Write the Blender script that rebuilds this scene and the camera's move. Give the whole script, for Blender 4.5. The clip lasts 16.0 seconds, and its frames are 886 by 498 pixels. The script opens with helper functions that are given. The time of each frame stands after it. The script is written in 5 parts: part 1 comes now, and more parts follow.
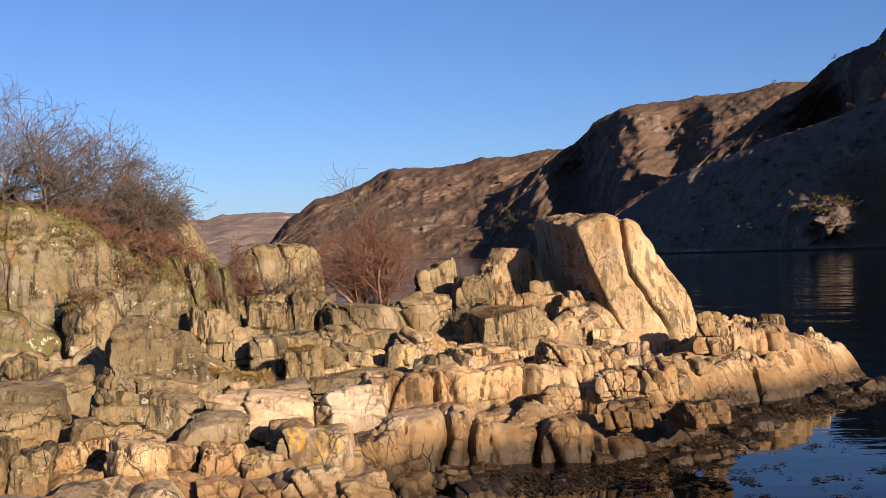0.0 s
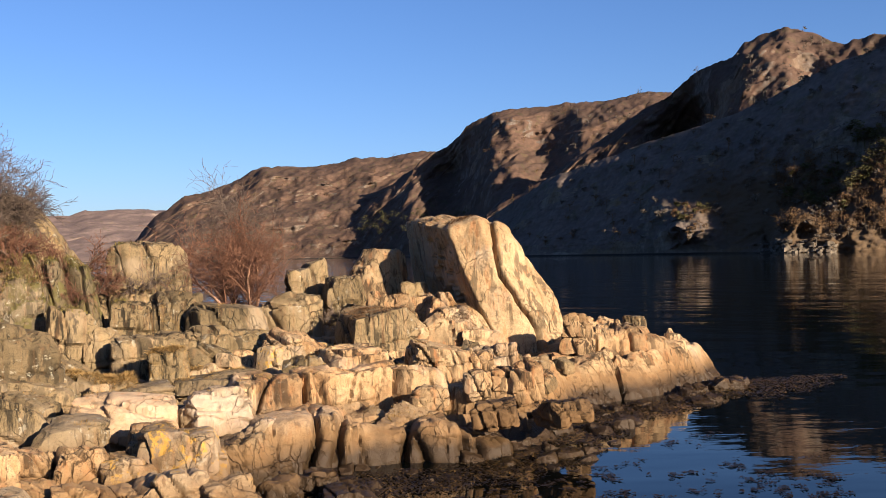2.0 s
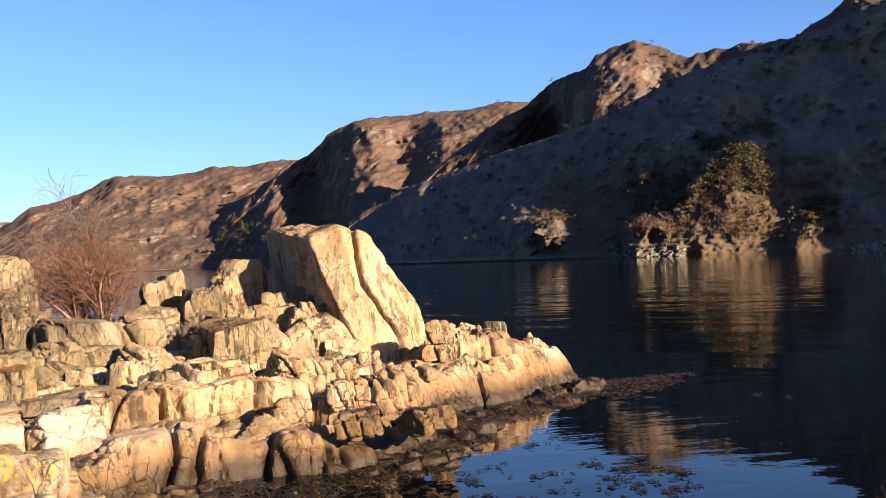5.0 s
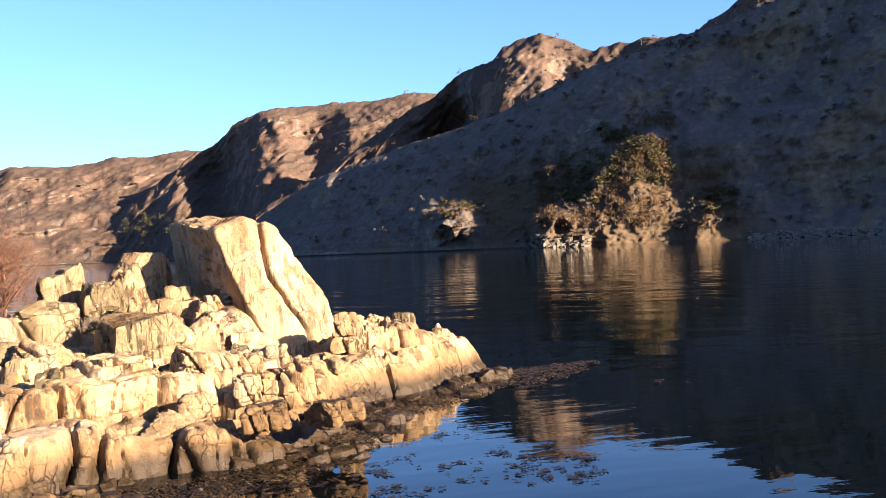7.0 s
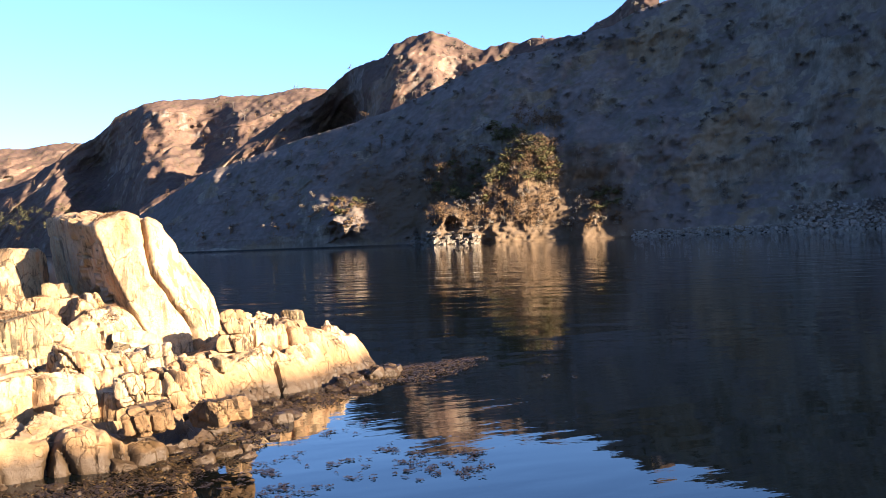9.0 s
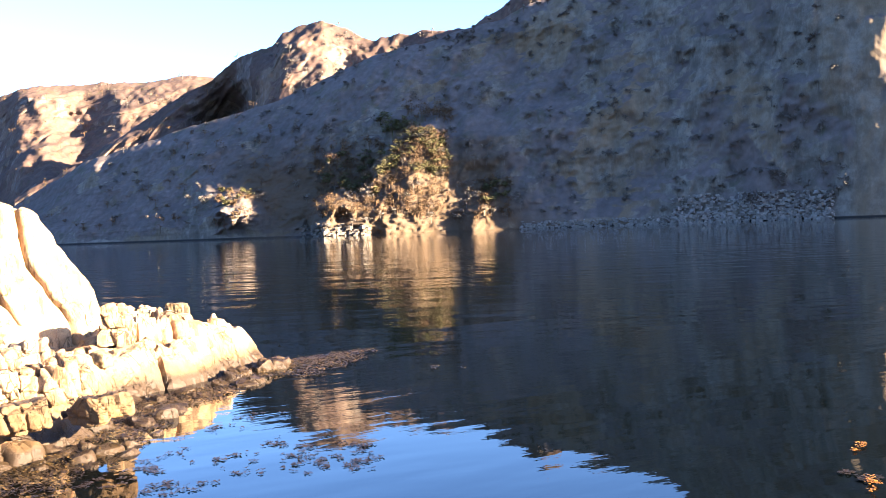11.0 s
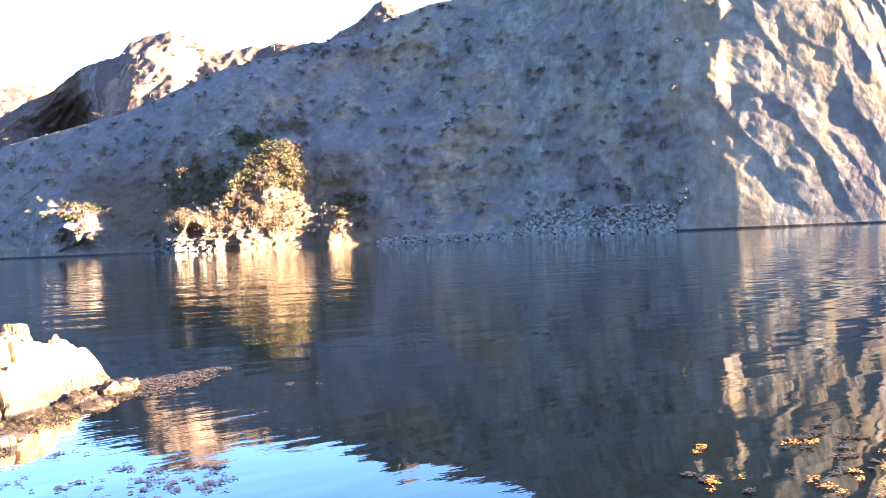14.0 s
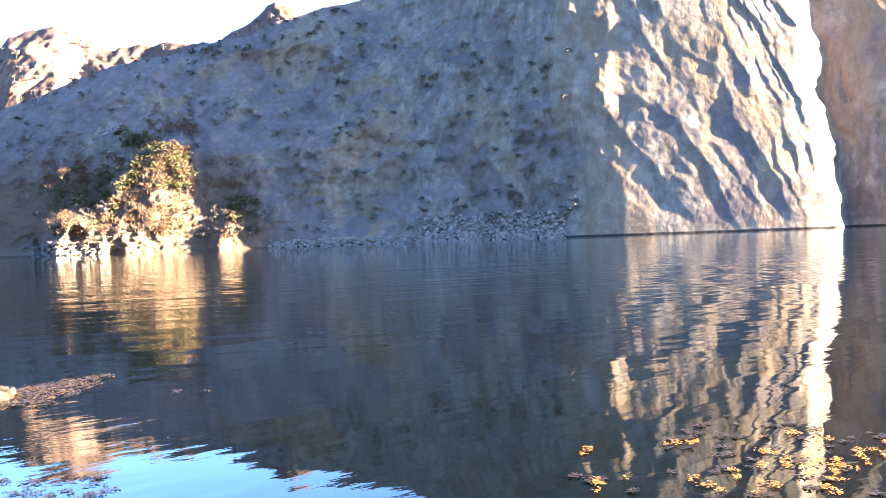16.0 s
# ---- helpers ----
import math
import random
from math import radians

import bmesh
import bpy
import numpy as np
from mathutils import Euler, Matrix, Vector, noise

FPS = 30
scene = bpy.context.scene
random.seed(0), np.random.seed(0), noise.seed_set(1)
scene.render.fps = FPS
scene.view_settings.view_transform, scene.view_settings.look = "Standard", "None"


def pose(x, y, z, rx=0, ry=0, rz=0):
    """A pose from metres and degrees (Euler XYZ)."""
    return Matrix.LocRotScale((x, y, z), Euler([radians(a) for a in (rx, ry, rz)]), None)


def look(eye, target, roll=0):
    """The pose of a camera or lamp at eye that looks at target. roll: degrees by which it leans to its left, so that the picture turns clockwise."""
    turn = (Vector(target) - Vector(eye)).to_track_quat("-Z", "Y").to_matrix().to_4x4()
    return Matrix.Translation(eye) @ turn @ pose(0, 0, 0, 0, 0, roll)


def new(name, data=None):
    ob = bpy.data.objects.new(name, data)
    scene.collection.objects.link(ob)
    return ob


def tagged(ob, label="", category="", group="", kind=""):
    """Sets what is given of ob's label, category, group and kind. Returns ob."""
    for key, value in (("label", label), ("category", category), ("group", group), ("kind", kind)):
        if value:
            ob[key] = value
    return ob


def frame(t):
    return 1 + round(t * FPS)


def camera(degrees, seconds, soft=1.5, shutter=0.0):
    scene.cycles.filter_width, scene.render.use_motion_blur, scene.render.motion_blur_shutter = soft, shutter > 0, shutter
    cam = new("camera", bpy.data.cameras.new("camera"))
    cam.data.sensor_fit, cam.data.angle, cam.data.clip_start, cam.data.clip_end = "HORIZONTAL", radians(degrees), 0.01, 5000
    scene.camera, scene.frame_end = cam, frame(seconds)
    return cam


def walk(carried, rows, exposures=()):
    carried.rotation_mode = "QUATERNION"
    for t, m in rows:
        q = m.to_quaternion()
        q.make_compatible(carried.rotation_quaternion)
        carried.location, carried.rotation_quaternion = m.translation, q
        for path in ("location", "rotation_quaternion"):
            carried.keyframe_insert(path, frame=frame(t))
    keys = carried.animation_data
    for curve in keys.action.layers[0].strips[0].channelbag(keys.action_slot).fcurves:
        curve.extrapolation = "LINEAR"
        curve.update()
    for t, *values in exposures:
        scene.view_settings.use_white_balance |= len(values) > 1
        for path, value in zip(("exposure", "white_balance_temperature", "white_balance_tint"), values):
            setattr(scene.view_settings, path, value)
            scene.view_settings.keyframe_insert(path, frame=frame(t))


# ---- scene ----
cam = camera(48.6, 16.0, soft=0.8)
EYE = 3.0      # eye above the water
PIVOT = 0.18   # the phone swings round the body at this radius
# seconds, yaw, pitch, roll in degrees
ROWS = [
    (0, 0.01, 0.43, -1.78),
    (0.5, -1.72, 0.45, -1.43),
    (1, -2.76, 0.44, -1.39),
    (1.5, -5.60, 0.38, -1.22),
    (2, -7.40, 0.29, -1.16),
    (2.5, -8.71, 0.49, -1.15),
    (3, -10.50, 0.35, -1.01),
    (3.5, -11.71, 0.63, -1.10),
    (4, -13.10, 0.69, -1.61),
    (6.5, -19.09, -0.02, -2.14),
    (7, -20.71, -0.15, -2.42),
    (7.5, -21.96, 0.23, -2.54),
    (8, -23.90, -0.36, -2.39),
    (8.5, -25.21, -0.32, -2.50),
    (9, -27.08, -0.59, -2.20),
    (11.5, -34.68, -1.31, -2.15),
    (12, -35.95, -1.15, -2.04),
    (12.5, -37.74, -0.69, -1.97),
    (13, -39.67, -0.49, -2.24),
    (13.5, -40.42, -0.62, -2.38),
    (14, -41.83, -0.81, -2.48),
    (14.5, -43.25, -0.91, -2.39),
    (15, -45.17, -0.83, -2.24),
    (15.5, -47.26, -0.73, -2.01),
    (16, -48.07, -0.77, -2.10),
]


def eye_pose(yaw, pitch, roll):
    a, p = radians(-yaw), radians(pitch)
    eye = Vector((PIVOT * math.sin(a), PIVOT * (math.cos(a) - 1), EYE))
    ahead = Vector((math.sin(a) * math.cos(p), math.cos(a) * math.cos(p), math.sin(p)))
    return look(eye, eye + ahead * 10, roll)


K, TINT = 5300, 22
EXPOSURES = [(t, e, K, TINT) for t, e in ((0, 1.52), (2, 1.68), (4, 1.96), (6.5, 2.64), (7.5, 2.92), (9, 3.22), (11.5, 4.45), (13, 5.1), (16, 5.22))]
walk(cam, [(t, eye_pose(a, b, c)) for t, a, b, c in ROWS], EXPOSURES)

# ---- light ----
SUN_AZ, SUN_EL = 145.5, 18.0   # degrees clockwise from +y, and above the horizon
world = bpy.data.worlds.new("sky")
scene.world = world
world.use_nodes = True
wn = world.node_tree
sky = wn.nodes.new("ShaderNodeTexSky")
sky.sky_type = "NISHITA"
sky.sun_disc = False
sky.sun_elevation = radians(SUN_EL)
sky.sun_rotation = radians(SUN_AZ)
sky.air_density, sky.dust_density, sky.ozone_density = 1.0, 0.5, 4.0
wn.links.new(sky.outputs[0], wn.nodes["Background"].inputs[0])
wn.nodes["Background"].inputs[1].default_value = 0.036
sun = new("sun", bpy.data.lights.new("sun", "SUN"))
sun.data.energy, sun.data.angle, sun.data.color = 5.0, radians(0.5), (1.0, 0.76, 0.42)
sa, se = radians(SUN_AZ), radians(SUN_EL)
SUN_DIR = Vector((math.sin(sa) * math.cos(se), math.cos(sa) * math.cos(se), math.sin(se)))
sun.matrix_world = look(SUN_DIR * 100, (0, 0, 0))


# ---- noise ----
def lattice(ix, iy, iz, seed):
    h = (ix * 374761393 + iy * 668265263 + iz * 2147483647 + seed * 974634777) & 0xFFFFFFFF
    h = ((h ^ (h >> 13)) * 1274126177) & 0xFFFFFFFF
    h = ((h ^ (h >> 16)) * 2246822519) & 0xFFFFFFFF
    return ((h ^ (h >> 15)) & 0xFFFF) / 32767.5 - 1.0


def vnoise(p, seed=0):
    """Smooth value noise from -1 to 1 at the rows of p."""
    i = np.floor(p).astype(np.int64)
    f = p - i
    f = f * f * f * (f * (f * 6 - 15) + 10)
    out = np.zeros(len(p))
    for dx in (0, 1):
        for dy in (0, 1):
            for dz in (0, 1):
                w = (f[:, 0] if dx else 1 - f[:, 0]) * (f[:, 1] if dy else 1 - f[:, 1]) * (f[:, 2] if dz else 1 - f[:, 2])
                out += w * lattice(i[:, 0] + dx, i[:, 1] + dy, i[:, 2] + dz, seed)
    return out


def fbm(p, octaves=4, seed=0, gain=0.5, ridged=False):
    p = np.asarray(p, float)
    out, amp, total = np.zeros(len(p)), 1.0, 0.0
    for k in range(octaves):
        n = vnoise(p * 2.03 ** k + 17.3 * k, seed + k)
        out += amp * ((1 - 2 * np.abs(n)) if ridged else n)
        total += amp
        amp *= gain
    return out / total


def cells(x, y, seed=0):
    """Worley cells: the way to the nearest border, each cell's own two numbers, and the place within the cell."""
    ix, iy = np.floor(x).astype(np.int64), np.floor(y).astype(np.int64)
    f1, f2 = np.full(len(x), 9.0), np.full(len(x), 9.0)
    ida, idb, ox, oy = (np.zeros(len(x)) for _ in range(4))
    for dx in (-1, 0, 1):
        for dy in (-1, 0, 1):
            cx, cy = ix + dx, iy + dy
            px = cx + 0.5 + 0.42 * lattice(cx, cy, 0 * cx, seed)
            py = cy + 0.5 + 0.42 * lattice(cx, cy, 0 * cx + 1, seed)
            d = np.hypot(x - px, y - py)
            near = d < f1
            f2 = np.where(near, f1, np.minimum(f2, d))
            ida = np.where(near, lattice(cx, cy, 0 * cx + 2, seed), ida)
            idb = np.where(near, lattice(cx, cy, 0 * cx + 3, seed), idb)
            ox, oy = np.where(near, x - px, ox), np.where(near, y - py, oy)
            f1 = np.minimum(f1, d)
    return f2 - f1, ida, idb, ox, oy


def step(a, b, x):
    t = np.clip((x - a) / (b - a), 0, 1)
    return t * t * (3 - 2 * t)


# ---- meshes ----
def mesh_of(name, verts, faces, material, sharp=None):
    me = bpy.data.meshes.new(name)
    verts, faces = np.asarray(verts, np.float32), np.asarray(faces, np.int32)
    n = faces.shape[1]
    me.vertices.add(len(verts))
    me.vertices.foreach_set("co", verts.ravel())
    me.loops.add(faces.size)
    me.loops.foreach_set("vertex_index", faces.ravel())
    me.polygons.add(len(faces))
    me.polygons.foreach_set("loop_start", np.arange(0, faces.size, n, dtype=np.int32))
    me.update(calc_edges=True)
    me.validate()
    me.polygons.foreach_set("use_smooth", np.ones(len(me.polygons), bool))
    if sharp:
        me.set_sharp_from_angle(angle=radians(sharp))
    me.materials.append(material)
    return me


def grid_faces(rows, cols):
    i = np.arange(rows * cols).reshape(rows, cols)
    return np.stack([i[:-1, :-1], i[:-1, 1:], i[1:, 1:], i[1:, :-1]], -1).reshape(-1, 4)


def part(name, me, parent, label=""):
    ob = new(name, me)
    ob.parent = parent
    return tagged(ob, label) if label else ob


# ---- materials ----
def material(name):
    m = bpy.data.materials.new(name)
    m.use_nodes = True
    return m, m.node_tree, m.node_tree.nodes["Principled BSDF"]


def node(nt, kind, inputs=(), operation="", feature=""):
    n = nt.nodes.new("ShaderNode" + kind)
    if operation:
        n.operation = operation
    if feature:
        n.feature = feature
    for k, v in dict(inputs).items():
        if isinstance(v, bpy.types.NodeSocket):
            nt.links.new(v, n.inputs[k])
        else:
            n.inputs[k].default_value = v
    return n


def spot(nt, scale, detail=4, rough=0.55, where=None, stretch=None, distortion=0.0):
    """A noise in metres, 0 to 1."""
    where = where or node(nt, "NewGeometry").outputs["Position"]
    if stretch:
        where = node(nt, "Mapping", {"Vector": where, "Scale": stretch[0], "Rotation": stretch[1]}).outputs[0]
    return node(nt, "TexNoise", {"Vector": where, "Scale": scale, "Detail": detail, "Roughness": rough, "Distortion": distortion}).outputs[0]


def span(nt, value, a, b, lo=0.0, hi=1.0):
    return node(nt, "MapRange", {"Value": value, "From Min": a, "From Max": b, "To Min": lo, "To Max": hi}).outputs[0]


def maths(nt, op, a, b):
    return node(nt, "Math", {0: a, 1: b}, operation=op).outputs[0]


def blend(nt, fac, a, b):
    n = nt.nodes.new("ShaderNodeMix")
    n.data_type = "RGBA"
    for k, v in ((0, fac), (6, a), (7, b)):
        if isinstance(v, bpy.types.NodeSocket):
            nt.links.new(v, n.inputs[k])
        else:
            n.inputs[k].default_value = (*v, 1) if k else v
    return n.outputs[2]


def relief(nt, bsdf, height, strength, distance, under=None):
    inputs = {"Height": height, "Strength": strength, "Distance": distance}
    if under:
        inputs["Normal"] = under
    b = node(nt, "Bump", inputs)
    nt.links.new(b.outputs[0], bsdf.inputs["Normal"])
    return b.outputs[0]


def height_z(nt):
    return node(nt, "SeparateXYZ", {0: node(nt, "NewGeometry").outputs["Position"]}).outputs[2]


def granite(name, light, mid, dark, lichen=0.3, gold=0.0, tide=True, streak=0.0, moss=0.0):
    m, nt, b = material(name)
    broad = spot(nt, 0.9, 5, 0.6)
    fine = spot(nt, 8.0, 7, 0.7, distortion=0.5)
    grain = spot(nt, 60.0, 4, 0.65)
    c = blend(nt, span(nt, broad, 0.36, 0.62), mid, light)
    c = blend(nt, span(nt, fine, 0.50, 0.72, 0, 0.6), c, dark)
    c = blend(nt, span(nt, grain, 0.5, 0.62, 0, 0.45), c, dark)
    c = blend(nt, span(nt, spot(nt, 24.0, 4, 0.7), 0.6, 0.66, 0, 0.6), c, tuple(v * 0.5 for v in dark))
    # joints and hairline cracks
    warp = node(nt, "Mapping", {"Vector": node(nt, "NewGeometry").outputs["Position"], "Rotation": (0.2, 0.35, 0.3), "Scale": (1.3, 1.3, 0.75)}).outputs[0]
    bent = node(nt, "VectorMath", {0: warp, 1: node(nt, "VectorMath", {0: node(nt, "TexNoise", {"Vector": warp, "Scale": 2.2, "Detail": 4.0}).outputs["Color"], "Scale": 0.3}, operation="SCALE").outputs[0]}, operation="ADD").outputs[0]
    crack = node(nt, "TexVoronoi", {"Vector": bent, "Scale": 1.9}, feature="DISTANCE_TO_EDGE").outputs[0]
    crack2 = node(nt, "TexVoronoi", {"Vector": bent, "Scale": 5.5}, feature="DISTANCE_TO_EDGE").outputs[0]
    gap = span(nt, spot(nt, 1.3, 3), 0.42, 0.54)
    line = maths(nt, "MAXIMUM", maths(nt, "MULTIPLY", span(nt, crack, 0.0, 0.022), span(nt, crack2, 0.0, 0.02, 0.4, 1.0)), gap)
    c = blend(nt, span(nt, line, 0.0, 1.0, 0.85, 0.0), c, tuple(v * 0.25 for v in dark))
    runoff = spot(nt, 1.0, 5, 0.65, stretch=((5.0, 5.0, 0.7), (0.05, 0.1, 0)))
    c = blend(nt, maths(nt, "MULTIPLY", span(nt, runoff, 0.51, 0.57), span(nt, spot(nt, 0.8, 3), 0.38, 0.54, 0.0, 0.95)), c, tuple(v * 0.5 for v in dark))
    drip = spot(nt, 1.0, 4, 0.6, stretch=((15.0, 15.0, 1.3), (0.08, 0.05, 0)), distortion=0.3)
    c = blend(nt, maths(nt, "MULTIPLY", span(nt, drip, 0.57, 0.62), span(nt, spot(nt, 1.4, 3), 0.46, 0.58, 0.0, 0.9)), c, tuple(v * 0.3 for v in dark))
    rnd = node(nt, "ObjectInfo").outputs["Random"]
    c = blend(nt, span(nt, rnd, 0.0, 0.45, 0.45, 0.0), c, tuple(v * 0.75 for v in dark))
    c = blend(nt, span(nt, rnd, 0.6, 1.0, 0.0, 0.35), c, tuple(min(0.75, v * 1.15) for v in light))
    c = blend(nt, span(nt, spot(nt, 0.45, 4, 0.6, distortion=0.8), 0.52, 0.66, 0.0, 0.7), c, tuple(min(0.6, v * q) for v, q in zip(light, (1.08, 1.13, 1.4))))
    if moss:
        up = node(nt, "SeparateXYZ", {0: node(nt, "NewGeometry").outputs["Normal"]}).outputs[2]
        grown = maths(nt, "ADD", span(nt, up, 0.0, 0.8, 0.0, 0.2), spot(nt, 2.2, 6, 0.7))
        c = blend(nt, span(nt, grown, 0.54, 0.64, 0, moss), c, (0.085, 0.075, 0.018))
    if streak:
        s = spot(nt, 3.0, 4, 0.6, stretch=((3.0, 3.0, 0.25), (0, 0, 0)))
        c = blend(nt, span(nt, s, 0.52, 0.68, 0, streak), c, (0.34, 0.15, 0.05))
    if lichen:
        pale = maths(nt, "MULTIPLY", span(nt, spot(nt, 6.5, 5, 0.7), 0.58, 0.63), span(nt, spot(nt, 1.1, 2), 0.5, 0.62))
        c = blend(nt, maths(nt, "MULTIPLY", pale, lichen), c, (0.36, 0.34, 0.26))
    if gold:
        yel = maths(nt, "MULTIPLY", span(nt, spot(nt, 7.0, 5, 0.7, distortion=0.6), 0.53, 0.6), span(nt, spot(nt, 0.55, 2), 0.56, 0.64))
        c = blend(nt, maths(nt, "MULTIPLY", yel, gold), c, (0.40, 0.235, 0.03))
    rough = 0.82
    if tide:
        z = maths(nt, "ADD", height_z(nt), span(nt, spot(nt, 1.6, 4, 0.6), 0, 1, -0.22, 0.22))
        c = blend(nt, span(nt, z, 0.80, 0.42, 0, 0.85), c, (0.135, 0.078, 0.030))
        wet = span(nt, z, 0.42, 0.18)
        c = blend(nt, maths(nt, "MULTIPLY", wet, 0.95), c, (0.026, 0.016, 0.007))
        rough = span(nt, wet, 0, 1, 0.82, 0.45)
    nt.links.new(c, b.inputs["Base Color"])
    if isinstance(rough, float):
        b.inputs["Roughness"].default_value = rough
    else:
        nt.links.new(rough, b.inputs["Roughness"])
    b.inputs["Specular IOR Level"].default_value = 0.25
    n1 = relief(nt, b, line, 0.9, 0.05)
    n2 = relief(nt, b, fine, 0.6, 0.06, n1)
    n3 = relief(nt, b, spot(nt, 22.0, 5, 0.7), 0.6, 0.022, n2)
    relief(nt, b, grain, 0.5, 0.012, n3)
    return m


WARM = granite("warm_granite", (0.419, 0.303, 0.161), (0.268, 0.152, 0.060), (0.082, 0.049, 0.022), 0.3, 0.0, True, 0.45)
GOLD = granite("golden_lichen_granite", (0.357, 0.275, 0.166), (0.226, 0.158, 0.080), (0.068, 0.046, 0.022), 0.5, 0.9, True, 0.25)
GREY = granite("grey_green_granite", (0.232, 0.171, 0.087), (0.130, 0.096, 0.046), (0.037, 0.028, 0.013), 0.6, 0.15, True, 0.12)
PALE = granite("pale_granite", (0.364, 0.268, 0.144), (0.240, 0.152, 0.068), (0.096, 0.060, 0.028), 0.25, 0.0, False, 0.55)
CLIFF = granite("mossy_cliff_granite", (0.194, 0.153, 0.094), (0.116, 0.089, 0.046), (0.029, 0.023, 0.010), 0.8, 0.0, True, 0.2, 0.8)
BLACK = granite("weedy_shore_rock", (0.131, 0.080, 0.034), (0.075, 0.045, 0.021), (0.024, 0.015, 0.007), 0.0, 0.0, True)


def hillside(name, rock, heath, wood, rock_part, east=None):
    """Heath, leafless wood and bare rock; east: metres over which the rock gains towards +x."""
    m, nt, b = material(name)
    pos = node(nt, "NewGeometry").outputs["Position"]
    up = node(nt, "SeparateXYZ", {0: node(nt, "NewGeometry").outputs["Normal"]}).outputs[2]
    big = spot(nt, 0.014, 5, 0.65, distortion=0.4)
    mid = spot(nt, 0.032, 6, 0.58, stretch=((1, 1, 0.8), (0, 0.5, 0)), distortion=0.5)
    small = spot(nt, 0.16, 8, 0.72, stretch=((1, 1, 0.9), (0, 0.5, 0)))
    crown = node(nt, "TexVoronoi", {"Vector": pos, "Scale": 0.28, "Randomness": 1.0}).outputs["Distance"]
    c = blend(nt, span(nt, big, 0.42, 0.6), heath, wood)
    c = blend(nt, span(nt, small, 0.40, 0.66, 0.0, 0.6), c, tuple(v * 0.6 for v in wood))
    c = blend(nt, span(nt, crown, 0.2, 0.75, 0.0, 0.28), c, tuple(v * 0.45 for v in wood))
    c = blend(nt, span(nt, spot(nt, 0.09, 6, 0.7), 0.54, 0.66, 0, 0.5), c, (0.06, 0.06, 0.026))
    bare = maths(nt, "ADD", mid, span(nt, up, 0.3, 0.8, 0.10, -0.10))
    if east:
        x = node(nt, "SeparateXYZ", {0: pos}).outputs[0]
        bare = maths(nt, "ADD", bare, span(nt, maths(nt, "ADD", x, span(nt, big, 0, 1, -60, 60)), east[0], east[1], 0.0, 0.10))
    bare = maths(nt, "ADD", bare, span(nt, height_z(nt), 5.0, 1.5, 0.0, 0.10))
    r = blend(nt, span(nt, small, 0.36, 0.64), tuple(v * 0.5 for v in rock), rock)
    stain = spot(nt, 0.10, 6, 0.7, stretch=((1.0, 1.0, 0.3), (0, 0.5, 0)))
    r = blend(nt, span(nt, stain, 0.48, 0.62, 0.0, 0.7), r, tuple(v * 0.35 for v in rock))
    r = blend(nt, span(nt, spot(nt, 0.025, 6, 0.65, stretch=((1.0, 1.0, 0.5), (0, 0.5, 0))), 0.46, 0.60, 0.0, 0.5), r, (rock[0] * 0.95, rock[1] * 0.75, rock[2] * 0.5))
    c = blend(nt, span(nt, bare, rock_part, rock_part + 0.07), c, r)
    # bare wave-washed rock and scree along the water
    z = maths(nt, "ADD", height_z(nt), span(nt, spot(nt, 0.02, 4), 0.35, 0.65, 6.0, 0.0))
    c = blend(nt, maths(nt, "MULTIPLY", span(nt, z, 3.2, 2.6), span(nt, small, 0.40, 0.55, 0.1, 0.8)), c, tuple(v * 1.1 for v in rock))
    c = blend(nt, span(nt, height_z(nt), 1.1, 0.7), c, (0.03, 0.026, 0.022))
    if east:
        # ochre heather and birch scrub on the spurs
        along_x = maths(nt, "ADD", node(nt, "SeparateXYZ", {0: pos}).outputs[0], span(nt, big, 0, 1, -25, 25))
        spur = maths(nt, "MULTIPLY", maths(nt, "MULTIPLY", span(nt, along_x, 215, 232), span(nt, along_x, 325, 312)), span(nt, height_z(nt), 58, 34))
        c = blend(nt, maths(nt, "MULTIPLY", spur, span(nt, small, 0.40, 0.64, 1.0, 0.72)), c, (0.072, 0.049, 0.028))
    nt.links.new(c, b.inputs["Base Color"])
    b.inputs["Roughness"].default_value = 0.95
    b.inputs["Specular IOR Level"].default_value = 0.05
    n1 = relief(nt, b, mid, 0.5, 3.5)
    n2 = relief(nt, b, small, 0.3, 1.2, n1)
    relief(nt, b, span(nt, crown, 0, 1, 1, 0), 0.12, 1.5, n2)
    return m


# the farthest hillside has the haze of distance mixed into its colours, paler and mauve
HILL_HAZY = hillside("haze_toned_hillside", (0.194, 0.166, 0.154), (0.164, 0.122, 0.110), (0.140, 0.107, 0.099), 0.52)
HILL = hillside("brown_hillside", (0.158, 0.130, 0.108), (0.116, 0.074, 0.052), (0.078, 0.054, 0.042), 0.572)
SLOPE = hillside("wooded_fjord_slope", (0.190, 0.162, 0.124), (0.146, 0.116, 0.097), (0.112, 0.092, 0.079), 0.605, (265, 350))


